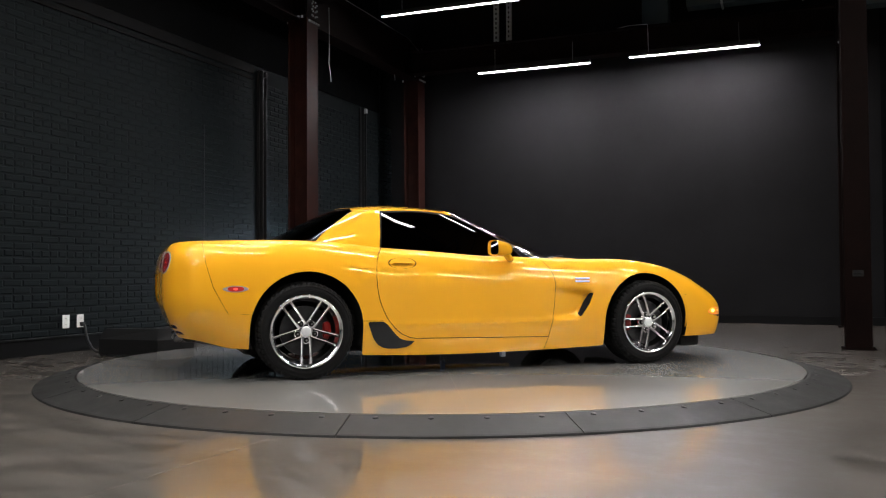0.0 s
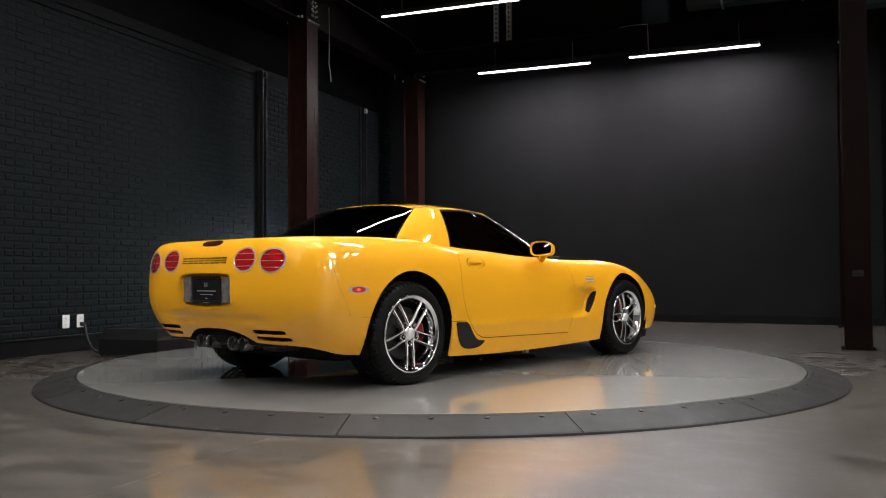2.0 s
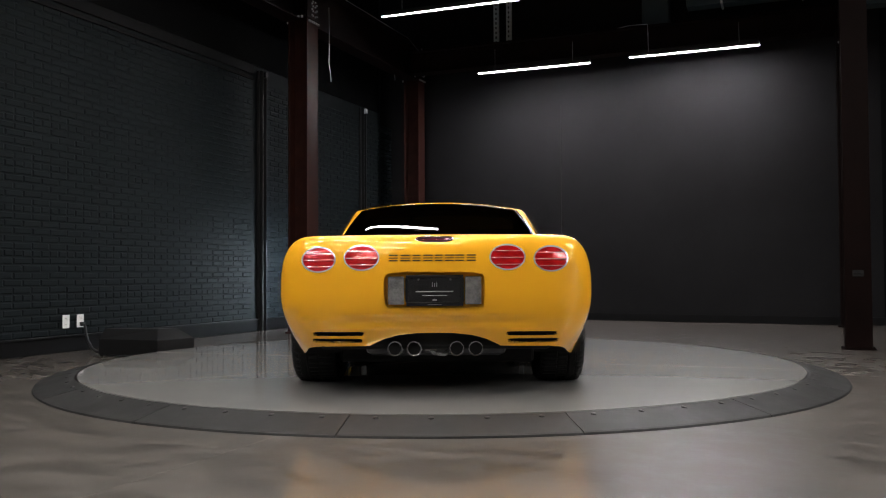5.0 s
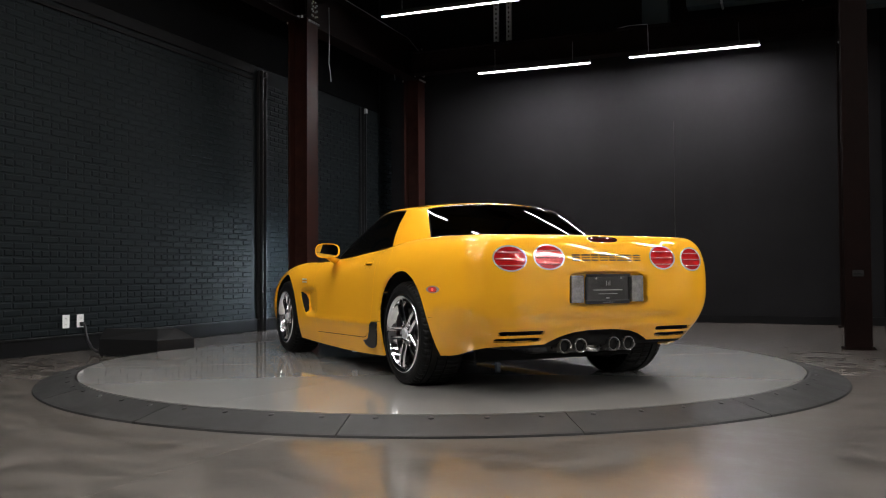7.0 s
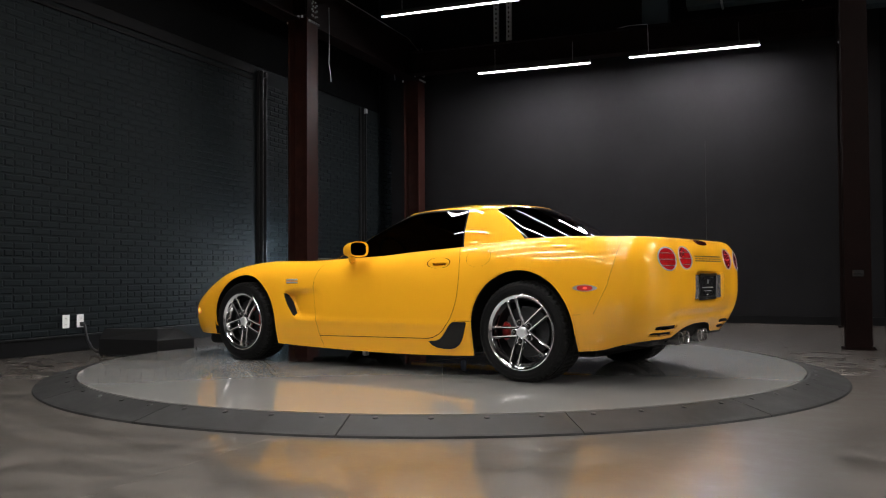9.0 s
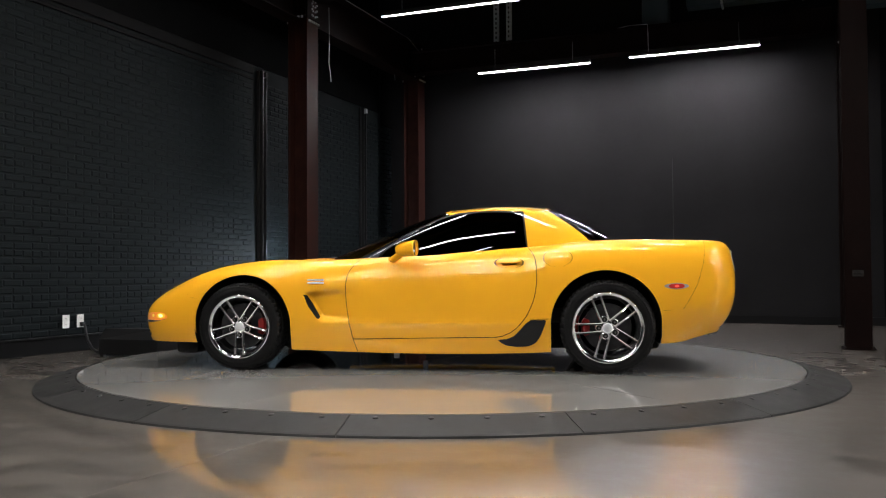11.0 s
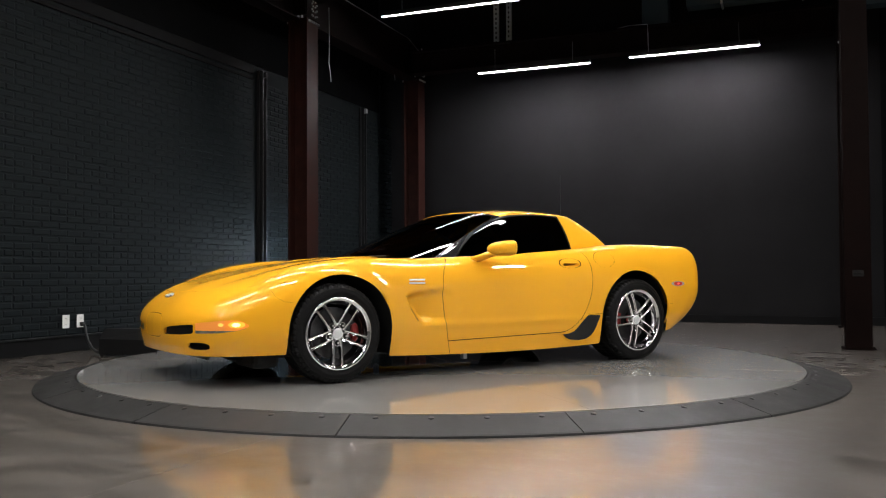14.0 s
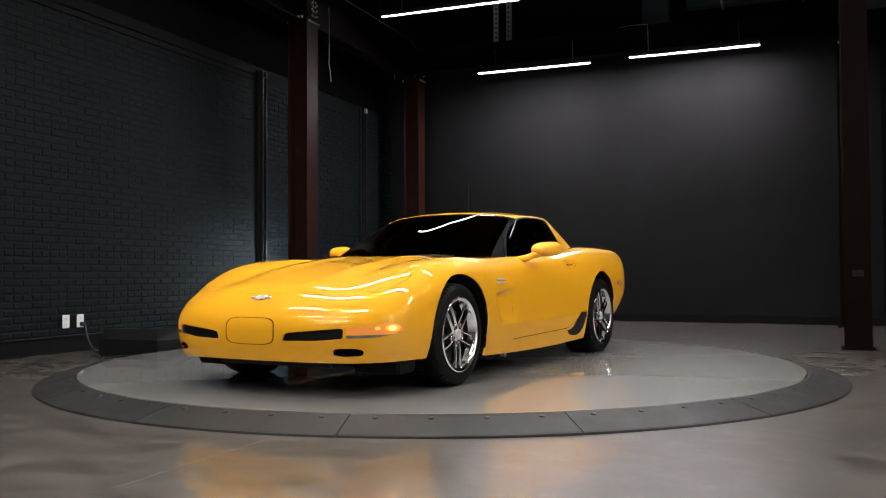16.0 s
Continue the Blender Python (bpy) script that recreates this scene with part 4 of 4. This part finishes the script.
# ---------------------------------------------------------------- the car: cabin
# section by section round the cabin: foot, and the roof's edge
CABIN = [((0.86, 0.0, 0.815), (-0.10, 0.0, 1.182)), ((0.82, 0.2, 0.815), (-0.105, 0.17, 1.18)), ((0.735, 0.4, 0.812), (-0.12, 0.34, 1.172)), ((0.60, 0.58, 0.808), (-0.15, 0.48, 1.158)),
         ((0.47, 0.695, 0.806), (-0.185, 0.555, 1.143)), ((0.36, 0.745, 0.812), (-0.235, 0.59, 1.146)), ((0.0, 0.772, 0.826), (-0.42, 0.612, 1.158)), ((-0.40, 0.768, 0.852), (-0.58, 0.615, 1.162)),
         ((-0.78, 0.745, 0.876), (-0.74, 0.61, 1.158)), ((-1.0, 0.715, 0.90), (-0.85, 0.59, 1.152)), ((-1.19, 0.672, 0.922), (-0.92, 0.56, 1.146)), ((-1.27, 0.62, 0.928), (-0.955, 0.51, 1.150)),
         ((-1.375, 0.48, 0.930), (-0.985, 0.39, 1.160)), ((-1.435, 0.25, 0.932), (-1.0, 0.2, 1.170)), ((-1.45, 0.0, 0.932), (-1.005, 0.0, 1.172))]
foot = np.array([c[0] for c in CABIN])
edge = np.array([c[1] for c in CABIN])
key = np.arange(len(CABIN), dtype=float)
fine = np.linspace(0, len(CABIN) - 1, 281)
foot, edge = smooth(key, foot, fine), smooth(key, edge, fine)
roof_z = prof_x([(-0.05, 1.175), (-0.2, 1.196), (-0.45, 1.217), (-0.67, 1.220), (-0.8, 1.212), (-0.92, 1.196), (-1.0, 1.176)])
rx = np.clip(edge[:, 0], -0.85, -0.25)
ridge = np.c_[rx, 0 * rx, roof_z(rx)]
rows = []
out_dir = np.c_[foot[:, :2] - edge[:, :2], 0 * rx]
out_dir /= np.maximum(np.linalg.norm(out_dir, axis=1, keepdims=True), 1e-6)
for k in range(25):                      # glass, a little bowed, set 30 mm into the body
    f = k / 24
    p = foot + (edge - foot) * (f * 1.06 - 0.06) + out_dir * (0.09 * f * (1 - f))
    rows.append(p)
for k in range(1, 17):                   # roof, rounded at its edge
    f = k / 16
    p = edge + (ridge - edge) * f
    p[:, 2] = edge[:, 2] + (ridge[:, 2] - edge[:, 2]) * (1 - (1 - f) ** 2.2)
    rows.append(p)
cabin = Skin(np.array(rows))
EDGE_V = 24
per = 20                                 # fine steps for each section of the list
WINDOW = [(0.33, 0.80), (0.0, 0.815), (-0.344, 0.840), (-0.768, 0.865), (-0.757, 0.95), (-0.745, 1.05), (-0.733, 1.139), (-0.55, 1.146), (-0.39, 1.143), (-0.27, 1.134), (-0.18, 1.115), (-0.054, 1.07), (0.115, 0.985), (0.235, 0.895)]
window_f = inside_poly(WINDOW)
cab_side = lambda p: p[:, 1] > 0.4
cabin.cut(lambda p, u, v: window_f(p, u, v) - 0.012, "seal", where=cab_side)
cabin.cut(window_f, "window", among=("seal",), where=cab_side)
cabin.cut(lambda p, u, v: np.maximum(np.maximum(u - 5.7 * per, v - (EDGE_V + 0.2)), (-0.19 - p[:, 0]) * 20), "pillar")
cabin.cut(lambda p, u, v: np.maximum(u - 3.95 * per, v - (EDGE_V - 1.0)), "windscreen", among=("pillar",))
cabin.cut(lambda p, u, v: np.maximum(10.2 * per - u, v - (EDGE_V + 6.5)), "back_seal")
cabin.cut(lambda p, u, v: np.maximum(10.36 * per - u, v - (EDGE_V + 4.5)), "back_glass", among=("back_seal",))
skin_part("roof", cabin, ("skin",), YELLOW, car, rim=0.01, label="yellow fixed roof with broad sail panels")
skin_part("windscreen_frame", cabin, ("pillar",), BLACK_GLOSS, car, push=0.002, label="dark windscreen pillars")
skin_part("windscreen", cabin, ("windscreen",), TINT_FRONT, car, label="tinted windscreen")
rw = skin_part("rear_window", cabin, ("back_glass",), TINT, car, label="dark tinted rear window")
skin_part("seal", cabin, ("back_seal",), BLACK_GLOSS, rw, push=0.001)
for s in (1, -1):
    sw = skin_part("side_window", cabin, ("window",), TINT, car, (s,), push=0.003, label="dark tinted door window")
    skin_part("seal", cabin, ("seal",), PILLAR, sw, (s,), push=0.001, rim=0.006)


def mirror(s):
    bm = bmesh.new()
    n, m = 24, 14
    rings = []
    for i in range(m + 1):               # front tip to the open rear face
        f = i / m
        r = (1 - (1 - f) ** 2.3) ** (1 / 2.3) if f < 1 else 1.0
        ring = []
        for k in range(n):
            a = 2 * math.pi * k / n
            c, d = math.cos(a), math.sin(a)
            sc = (abs(c) ** 3.2 + abs(d) ** 3.2) ** (-1 / 3.2)
            ring.append(bm.verts.new((0.085 - 0.155 * f, s * (0.03 * (1 - f) * -1 + 0.098 * r * c * sc), 0.056 * r * d * sc - 0.012 * (1 - f))))
        rings.append(ring)
    for a, b in zip(rings, rings[1:]):
        for k in range(n):
            q = (a[k], a[(k + 1) % n], b[(k + 1) % n], b[k])
            if len({tuple(v.co) for v in q}) > 2:
                bm.faces.new(q)
    bmesh.ops.remove_doubles(bm, verts=bm.verts[:], dist=1e-5)
    rim = [e for e in bm.edges if e.is_boundary]
    out = bmesh.ops.extrude_edge_only(bm, edges=rim)
    vs = [v for v in out["geom"] if isinstance(v, bmesh.types.BMVert)]
    for v in vs:
        v.co.y *= 0.9
        v.co.z *= 0.86
        v.co.x += 0.012
    bmesh.ops.recalc_face_normals(bm, faces=bm.faces[:])
    ob = part("door_mirror", bm, YELLOW, car, "yellow door mirror", True, pose(0.07, s * 0.955, 0.878))
    g = bmesh.new()
    vs = []
    for k in range(n):
        a = 2 * math.pi * k / n
        c, d = math.cos(a), math.sin(a)
        sc = (abs(c) ** 3.2 + abs(d) ** 3.2) ** (-1 / 3.2)
        vs.append(g.verts.new((-0.058, s * 0.089 * c * sc, 0.049 * d * sc)))
    g.faces.new(vs)
    part("mirror_glass", g, MIRROR, ob)
    stalk = pipe([(0.14, -s * 0.165, -0.085), (0.105, -s * 0.11, -0.07), (0.06, -s * 0.06, -0.045), (0.03, -s * 0.02, -0.03)], 0.026, 12)
    part("mirror_foot", stalk, YELLOW, ob, smooth=True)


mirror(1)
mirror(-1)

# inside: dashboard, wheel, seats, all in the dark
part("dashboard", box(0.28, 0.72, -0.66, 0.66, 0.55, 0.80, 0.06), INTERIOR, car, "black dashboard")
part("cabin_floor", box(-1.3, 0.6, -0.68, 0.68, 0.34, 0.44, 0.02), INTERIOR, car)
part("cargo_cover", box(-1.5, -0.78, -0.6, 0.6, 0.76, 0.80, 0.02), INTERIOR, car)
part("steering_wheel", lathe([(0.175, 0.012), (0.187, 0.0), (0.175, -0.012), (0.163, 0.0)], 32, close=True), INTERIOR, car, "black steering wheel", True, pose(0.14, 0.36, 0.82, 0, -68, 0))
for s in (1, -1):
    part("seat_base", box(-0.55, 0.0, s * 0.37 - 0.24, s * 0.37 + 0.24, 0.42, 0.55, 0.05), INTERIOR, car, "black leather seat")
    part("seat_back", box(-0.10, 0.04, s * 0.37 - 0.23, s * 0.37 + 0.23, 0.0, 0.56, 0.06), INTERIOR, car, "black leather seat back", m=pose(-0.5, 0, 0.50, 0, -20, 0))
for s in (1, -1):
    part("wiper", pipe([(0.79, s * 0.36 + 0.2, 0.822), (0.775, s * 0.36, 0.826), (0.74, s * 0.36 - 0.24, 0.83)], 0.006, 6), BLACK_PLASTIC, car, smooth=True)


# ---------------------------------------------------------------- the car: wheels
def wheel(x, s, r_tyre, width, r_rim, y_out, caliper_at, turned=0.0, squash=0.004):
    """A chrome five-twin-spoke wheel with its tyre and brake; s: 1 for the car's left. The face looks along +y."""
    ob = new("wheel")
    ob.parent = car
    ob["label"] = "chrome five-twin-spoke wheel with a low black tyre"
    ob.matrix_basis = pose(x, s * y_out, r_tyre - squash, 0, 0, 0 if s > 0 else 180)
    w = width
    # tyre: the tread faces out, its blocks notched at the shoulders
    prof = [(r_rim - 0.004, -0.016), (r_rim + 0.012, -0.004), (r_rim + 0.035, 0.002), (r_tyre - 0.030, -0.002), (r_tyre - 0.012, -0.012), (r_tyre - 0.003, -0.028), (r_tyre - 0.001, -0.046), (r_tyre - 0.007, -0.048), (r_tyre - 0.007, -0.055), (r_tyre, -0.057),
            (r_tyre, -0.092), (r_tyre - 0.008, -0.094), (r_tyre - 0.008, -0.104), (r_tyre, -0.106), (r_tyre, -w / 2 - 0.012), (r_tyre - 0.008, -w / 2 - 0.01), (r_tyre - 0.008, -w / 2 + 0.0), (r_tyre, -w / 2 - 0.014), (r_tyre, -w + 0.05), (r_tyre - 0.01, -w + 0.02), (r_tyre - 0.04, -w), (r_rim, -w + 0.02)]
    prof[16] = (r_tyre - 0.008, -w / 2 - 0.022)
    prof[17] = (r_tyre, -w / 2 - 0.024)
    seg = 156
    bm = bmesh.new()
    rows = []
    for k, (r, y) in enumerate(prof):
        row = []
        for i in range(seg):
            a = 2 * math.pi * (i + (0.5 if k in (9, 10, 13, 14) else 0)) / seg
            rr = r - (0.006 if i % 3 == 0 and k in (4, 5, 6, 13, 14, 17, 18) else 0)
            row.append(bm.verts.new((rr * math.cos(a), y, max(rr * math.sin(a), squash - r_tyre))))   # flat where it carries the car
        rows.append(row)
    for p, q in zip(rows, rows[1:]):
        for i in range(seg):
            j = (i + 1) % seg
            bm.faces.new((p[i], q[i], q[j], p[j]))
    bmesh.ops.recalc_face_normals(bm, faces=bm.faces[:])
    tyre = part("tyre", bm, RUBBER, ob, "low-profile black tyre")
    for rr in (r_rim + 0.028, r_tyre - 0.034):
        part("sidewall_bead", lathe([(rr - 0.002, 0.0005), (rr, 0.003), (rr + 0.002, 0.0005)], 72, "Y"), RUBBER, tyre, smooth=True)
    R = r_rim
    rim = part("rim", lathe([(R - 0.002, -0.02), (R + 0.005, -0.006), (R + 0.003, 0.003), (R - 0.003, 0.006), (R - 0.007, 0.005), (R - 0.021, -0.006), (R - 0.023, -0.010), (R - 0.025, -0.030), (R - 0.037, -0.044), (R - 0.039, -0.05)], 72, "Y"), CHROME, ob, "chrome rim", True)
    part("barrel", lathe([(R - 0.039, -0.0505), (R - 0.046, -0.15), (R - 0.02, -w + 0.03)], 72, "Y"), DARK_STEEL, rim, "dark inner barrel", True)
    for k in range(5):
        base = turned - math.pi / 2 + 2 * math.pi * k / 5
        for t in (-1, 1):
            # each bar runs from the hub to the rim, thick and ridged
            sp = bmesh.new()
            secs = []
            for f in np.linspace(0, 1, 7):
                r = 0.040 + (R - 0.010 - 0.040) * f
                off = t * (0.0265 + 0.0055 * f)
                y = -0.018 + 0.006 * math.sin(f * math.pi) - 0.006 * (1 - f)
                hw, dp = 0.0098 + 0.0012 * (abs(f - 0.5) * 2) ** 2 + 0.004 * max(0, f - 0.85) / 0.15, 0.034
                sec = []
                for du, dy in ((-hw, -dp), (-hw, -0.006), (-hw * 0.7, 0.0), (0, -0.0022), (hw * 0.7, 0.0), (hw, -0.006), (hw, -dp)):
                    u = off + du
                    sec.append(sp.verts.new((r * math.cos(base) - u * math.sin(base), y + dy, r * math.sin(base) + u * math.cos(base))))
                secs.append(sec)
            for a, b in zip(secs, secs[1:]):
                for i in range(7):
                    j = (i + 1) % 7
                    sp.faces.new((a[i], a[j], b[j], b[i]))
            bmesh.ops.recalc_face_normals(sp, faces=sp.faces[:])
            part("spoke", sp, CHROME, rim)
        lx, lz = 0.060 * math.cos(base), 0.060 * math.sin(base)
        part("lug_pad", lathe([(0.0165, -0.030), (0.018, -0.021), (0.0225, -0.021), (0.0255, -0.026), (0.026, -0.05)], 20, "Y"), CHROME, rim, "", True, pose(lx, 0, lz))
        part("lug_nut", rod((lx, -0.034, lz), (lx, -0.010, lz), 0.0105, seg=6, r2=0.0085), CHROME, rim)
        part("lug_seat", rod((lx, -0.036, lz), (lx, -0.0262, lz), 0.0165, seg=16), UNDERBODY, rim)
    part("hub", lathe([(0.0, -0.022), (0.040, -0.023), (0.047, -0.030), (0.062, -0.042), (0.064, -0.07), (0.0, -0.07)], 40, "Y"), CHROME, rim, "", True)
    part("centre_cap", lathe([(0.0, -0.006), (0.024, -0.007), (0.031, -0.010), (0.034, -0.02)], 32, "Y"), BADGE_GREY, rim, "silver centre cap", True)
    brake = part("brake_disc", lathe([(0.07, -0.082), (0.165, -0.082), (0.166, -0.084), (0.166, -0.108), (0.07, -0.108)], 56, "Y"), DARK_STEEL, ob, "grey brake disc")
    cal = bmesh.new()
    arcs = []
    mid = 0.0 if caliper_at * s > 0 else math.pi
    for a in np.linspace(mid - 0.38, mid + 0.38, 9):
        e = 0.012 * (abs(a - mid) / 0.38) ** 4
        arcs.append([cal.verts.new((r * math.cos(a), y, r * math.sin(a))) for r, y in ((0.122 + e, -0.074), (0.134, -0.066), (0.164, -0.066), (0.180 - e, -0.074), (0.182 - e, -0.12), (0.122 + e, -0.12))])
    for a, b in zip(arcs, arcs[1:]):
        for i in range(6):
            cal.faces.new((a[i], a[(i + 1) % 6], b[(i + 1) % 6], b[i]))
    cal.faces.new(arcs[0]), cal.faces.new(arcs[-1])
    bmesh.ops.recalc_face_normals(cal, faces=cal.faces[:])
    part("brake_caliper", cal, CALIPER, ob, "red brake caliper")
    return ob


for s in (1, -1):
    wheel(FRONT_AXLE, s, 0.320, 0.265, 0.231, 0.898, -1, 0.0 if s > 0 else 0.29, 0.003)
    wheel(REAR_AXLE, s, 0.330, 0.295, 0.243, 0.922, 1, 0.27 if s > 0 else 0.0, 0.011)


# ---------------------------------------------------------------- things along the brick wall
def drive_box():
    """A low housing with bevelled upper sides, close to the turntable's edge."""
    ob = tagged(new("drive_housing"), "low black steel housing with sloping upper sides beside the turntable", "housing")
    ob.matrix_basis = ROOM @ pose(0, 0, FLOOR)
    base = ((-3.479, -0.09), (-2.815, -0.056), (-2.733, 0.373), (-3.393, 0.34))
    crown = ((-3.545, 0.08), (-3.0, 0.165), (-2.936, 0.44), (-3.47, 0.36))
    crown = [(b[0] * 0.25 + c[0] * 0.75, b[1] * 0.25 + c[1] * 0.75) for b, c in zip(base, crown)]
    crown[2], crown[3] = (-2.88, 0.30), (-3.36, 0.27)
    bm = bmesh.new()
    lo = [bm.verts.new((x, y, 0.02)) for x, y in base]
    mid = [bm.verts.new((x, y, 0.163)) for x, y in base]
    hi = [bm.verts.new((x, y, 0.255)) for x, y in crown]
    for a, b in ((lo, mid), (mid, hi)):
        for i in range(4):
            k = (i + 1) % 4
            bm.faces.new((a[i], a[k], b[k], b[i]))
    bm.faces.new(hi)
    bm.faces.new(lo[::-1])
    bmesh.ops.recalc_face_normals(bm, faces=bm.faces[:])
    bmesh.ops.bevel(bm, geom=bm.edges[:], offset=0.003, segments=1, affect="EDGES")
    part("cover", bm, BLACK_MATT, ob)
    for x, y in base:
        x, y = x * 0.97 + -3.1 * 0.03, y * 0.8 + 0.14 * 0.2
        part("foot", box(x - 0.02, x + 0.02, y - 0.02, y + 0.02, 0.0005, 0.0195, 0.002), BLACK_PLASTIC, ob)


drive_box()


def outlet(y, z):
    ob = tagged(new("wall_outlet"), "white plastic wall outlet on the black brick", "outlet", "wall outlets")
    ob.matrix_basis = ROOM @ pose(X_WEST + 0.013, y, z)
    part("cover_plate", box(0.0, 0.007, -0.045, 0.045, -0.066, 0.066, 0.003), WHITE_PLASTIC, ob)
    for dz in (-0.03, 0.03):
        part("socket", box(0.0072, 0.0095, -0.018, 0.018, dz - 0.02, dz + 0.02, 0.001), WHITE_PLASTIC, ob)
        for dy in (-0.007, 0.007):
            part("slit", box(0.0096, 0.0102, dy - 0.0012, dy + 0.0012, dz - 0.006, dz + 0.006), RING_GAP, ob)
    return ob


outlet(0.152, 0.237)
outlet(0.341, 0.235)
cord = tagged(new("power_cord"), "black power cord plugged into the outlet", "cord")
cord.matrix_basis = ROOM
part("cable", pipe([(X_WEST + 0.05, 0.345, 0.20), (X_WEST + 0.075, 0.345, 0.19), (X_WEST + 0.10, 0.335, 0.12), (X_WEST + 0.17, 0.29, 0.04), (X_WEST + 0.31, 0.20, -0.025), (X_WEST + 0.47, 0.09, -0.045), (X_WEST + 0.66, -0.03, -0.035)], 0.013, 10), CABLE, cord, smooth=True)
part("plug", box(X_WEST + 0.0235, X_WEST + 0.065, 0.325, 0.365, 0.182, 0.225, 0.006), CABLE, cord)


def hanging_cable(points, label="thin pale cable that hangs from the steelwork"):
    ob = tagged(new("hanging_cable"), label, "cable", "loose cables")
    ob.matrix_basis = ROOM
    part("strand", pipe(points, 0.0045, 6), GALVANISED, ob, smooth=True)


hanging_cable([(-2.95, 3.4, 4.2), (-2.945, 3.4, 3.78), (-2.95, 3.4, 3.45), (-2.93, 3.4, 3.35), (-2.92, 3.4, 3.22)])
hanging_cable([(0.655, 6.80, 4.475), (0.66, 6.785, 4.38), (0.664, 6.785, 4.2), (0.668, 6.785, 4.08)])
hanging_cable([(0.655, 6.8, 4.48), (0.4, 6.83, 4.5), (0.1, 6.86, 4.476), (-0.6, 6.86, 4.476)], "pale strand along the beam, for a cable and for a lit edge")
# this strand is drawn for the light on the flange's top edge
hanging_cable([(-3.33, 4.3, 4.69), (-3.33, 5.3, 4.693), (-3.34, 6.4, 4.69), (-3.34, 6.8, 4.70), (-3.2, 6.95, 4.485), (-2.9, 6.95, 4.485)], "pale strand along the beam, for a cable and for a lit edge")
hanging_cable([(-3.5, 6.6, 4.05), (-3.49, 6.6, 3.95)])


def strut(x, y):
    ob = tagged(new("wall_strut"), "perforated galvanised steel strut on the upper wall", "strut", "steel struts")
    ob.matrix_basis = ROOM @ pose(x, y, 4.5)
    part("channel", box(-0.045, 0.045, 0, 0.04, 0, 1.69, 0.003), GALVANISED, ob)
    for k in range(20):
        part("hole", box(-0.012, 0.012, -0.002, -0.0005, 0.05 + k * 0.08, 0.09 + k * 0.08), RING_GAP, ob)


strut(-1.90, 7.2)
strut(-1.68, 7.2)


def duct(x0, x1, y, z0, z1):
    ob = tagged(new("air_duct"), "dark blue-grey sheet metal duct above the beams", "duct", "ceiling ducts")
    ob.matrix_basis = ROOM
    part("casing", box(x0, x1, y, y + 0.25, z0, z1, 0.01), DUCT, ob)
    for x in np.arange(x0 + 0.5, x1 - 0.2, 1.1):
        part("flange", box(x - 0.015, x + 0.015, y - 0.02, y + 0.27, z0 - 0.02, z1 + 0.02, 0.003), GALVANISED, ob)


duct(0.55, 0.95, 6.95, 4.48, 6.19)
duct(1.25, 3.2, 6.62, 4.62, 5.3)
duct(3.5, 4.6, 6.2, 4.25, 5.6)

# saw cuts in the floor
for (ax, ay), (bx, by) in (((-1.8, -5.4), (-0.77, -2.87)),):
    ln, an = math.hypot(bx - ax, by - ay), math.degrees(math.atan2(by - ay, bx - ax))
    cut = part("saw_cut", box(0, ln, -0.0018, 0.0018, -0.004, 0.0005), MORTAR_LIGHT, floor, m=ROOM.inverted() @ pose(ax, ay, FLOOR, 0, 0, an))

# ---------------------------------------------------------------- bricks of the west wall
BL, BH, JOINT = 0.205, 0.060, 0.011


rj = random.Random(3)


def brick_mesh(name, boxes):
    V, F = [], []
    for y, z, ln, j in boxes:
        k = len(V)
        b = 0.009
        o = 0.008 + j
        y, z, ln = y + rj.uniform(-0.003, 0.003), z + rj.uniform(-0.003, 0.003), ln + rj.uniform(-0.004, 0.004)
        V += [(0, y, z), (0, y + ln, z), (0, y + ln, z + BH), (0, y, z + BH), (o, y + b, z + b), (o, y + ln - b, z + b), (o, y + ln - b, z + BH - b), (o, y + b, z + BH - b)]
        F += [(k + 4, k + 5, k + 6, k + 7), (k, k + 1, k + 5, k + 4), (k + 1, k + 2, k + 6, k + 5), (k + 2, k + 3, k + 7, k + 6), (k + 3, k, k + 4, k + 7)]
    me = bpy.data.meshes.new(name)
    me.from_pydata(V, [], F)
    me.materials.append(BRICK)
    return me


rng = random.Random(7)
near, far = [], []
z, row = 0.102, 0
while z < 3.34:
    y = -2.2 - (BL + JOINT) * (0.5 if row % 2 else 0)
    while y < 8.1:
        header = row % 6 == 5
        ln = (BL - JOINT) / 2 if header else BL
        if not (3.50 < y + ln and y < 3.68):
            (near if 0.9 < y < 3.3 and 0.35 < z < 1.72 else far).append((y, z, ln, rng.uniform(-0.004, 0.003)))
        y += ln + JOINT
    z += BH + JOINT
    row += 1
far += near[300:]
shared = {}
for y, z, ln, j in near[:300]:
    k = (round(ln, 3), round(j * 1000))
    if k not in shared:
        shared[k] = brick_mesh("brick", [(0, 0, ln, j)])
    o = new("brick", shared[k])
    o.parent = wall_west
    o.matrix_basis = pose(X_WEST - 0.004, y, z, rng.uniform(-0.5, 0.5), 0, rng.uniform(-0.6, 0.6))
rest = new("brickwork", brick_mesh("brickwork", [(y, z, ln, j) for y, z, ln, j in far]))
rest.parent, rest.matrix_basis = wall_west, pose(X_WEST - 0.004, 0, 0)
tagged(rest, "black-painted bricks of the wall", kind="stuff")


# ---------------------------------------------------------------- what moves
def motions():
    rows_car, rows_table = [], []
    for k in range(17):
        turn = pose(0, 0, 0, 0, 0, TURN0 + RATE * k)
        rows_table.append((float(k), turn))
        rows_car.append((float(k), turn @ pose(0.045, -0.001, 0.001)))
    walk(table, rows_table)
    walk(car, rows_car)


motions()
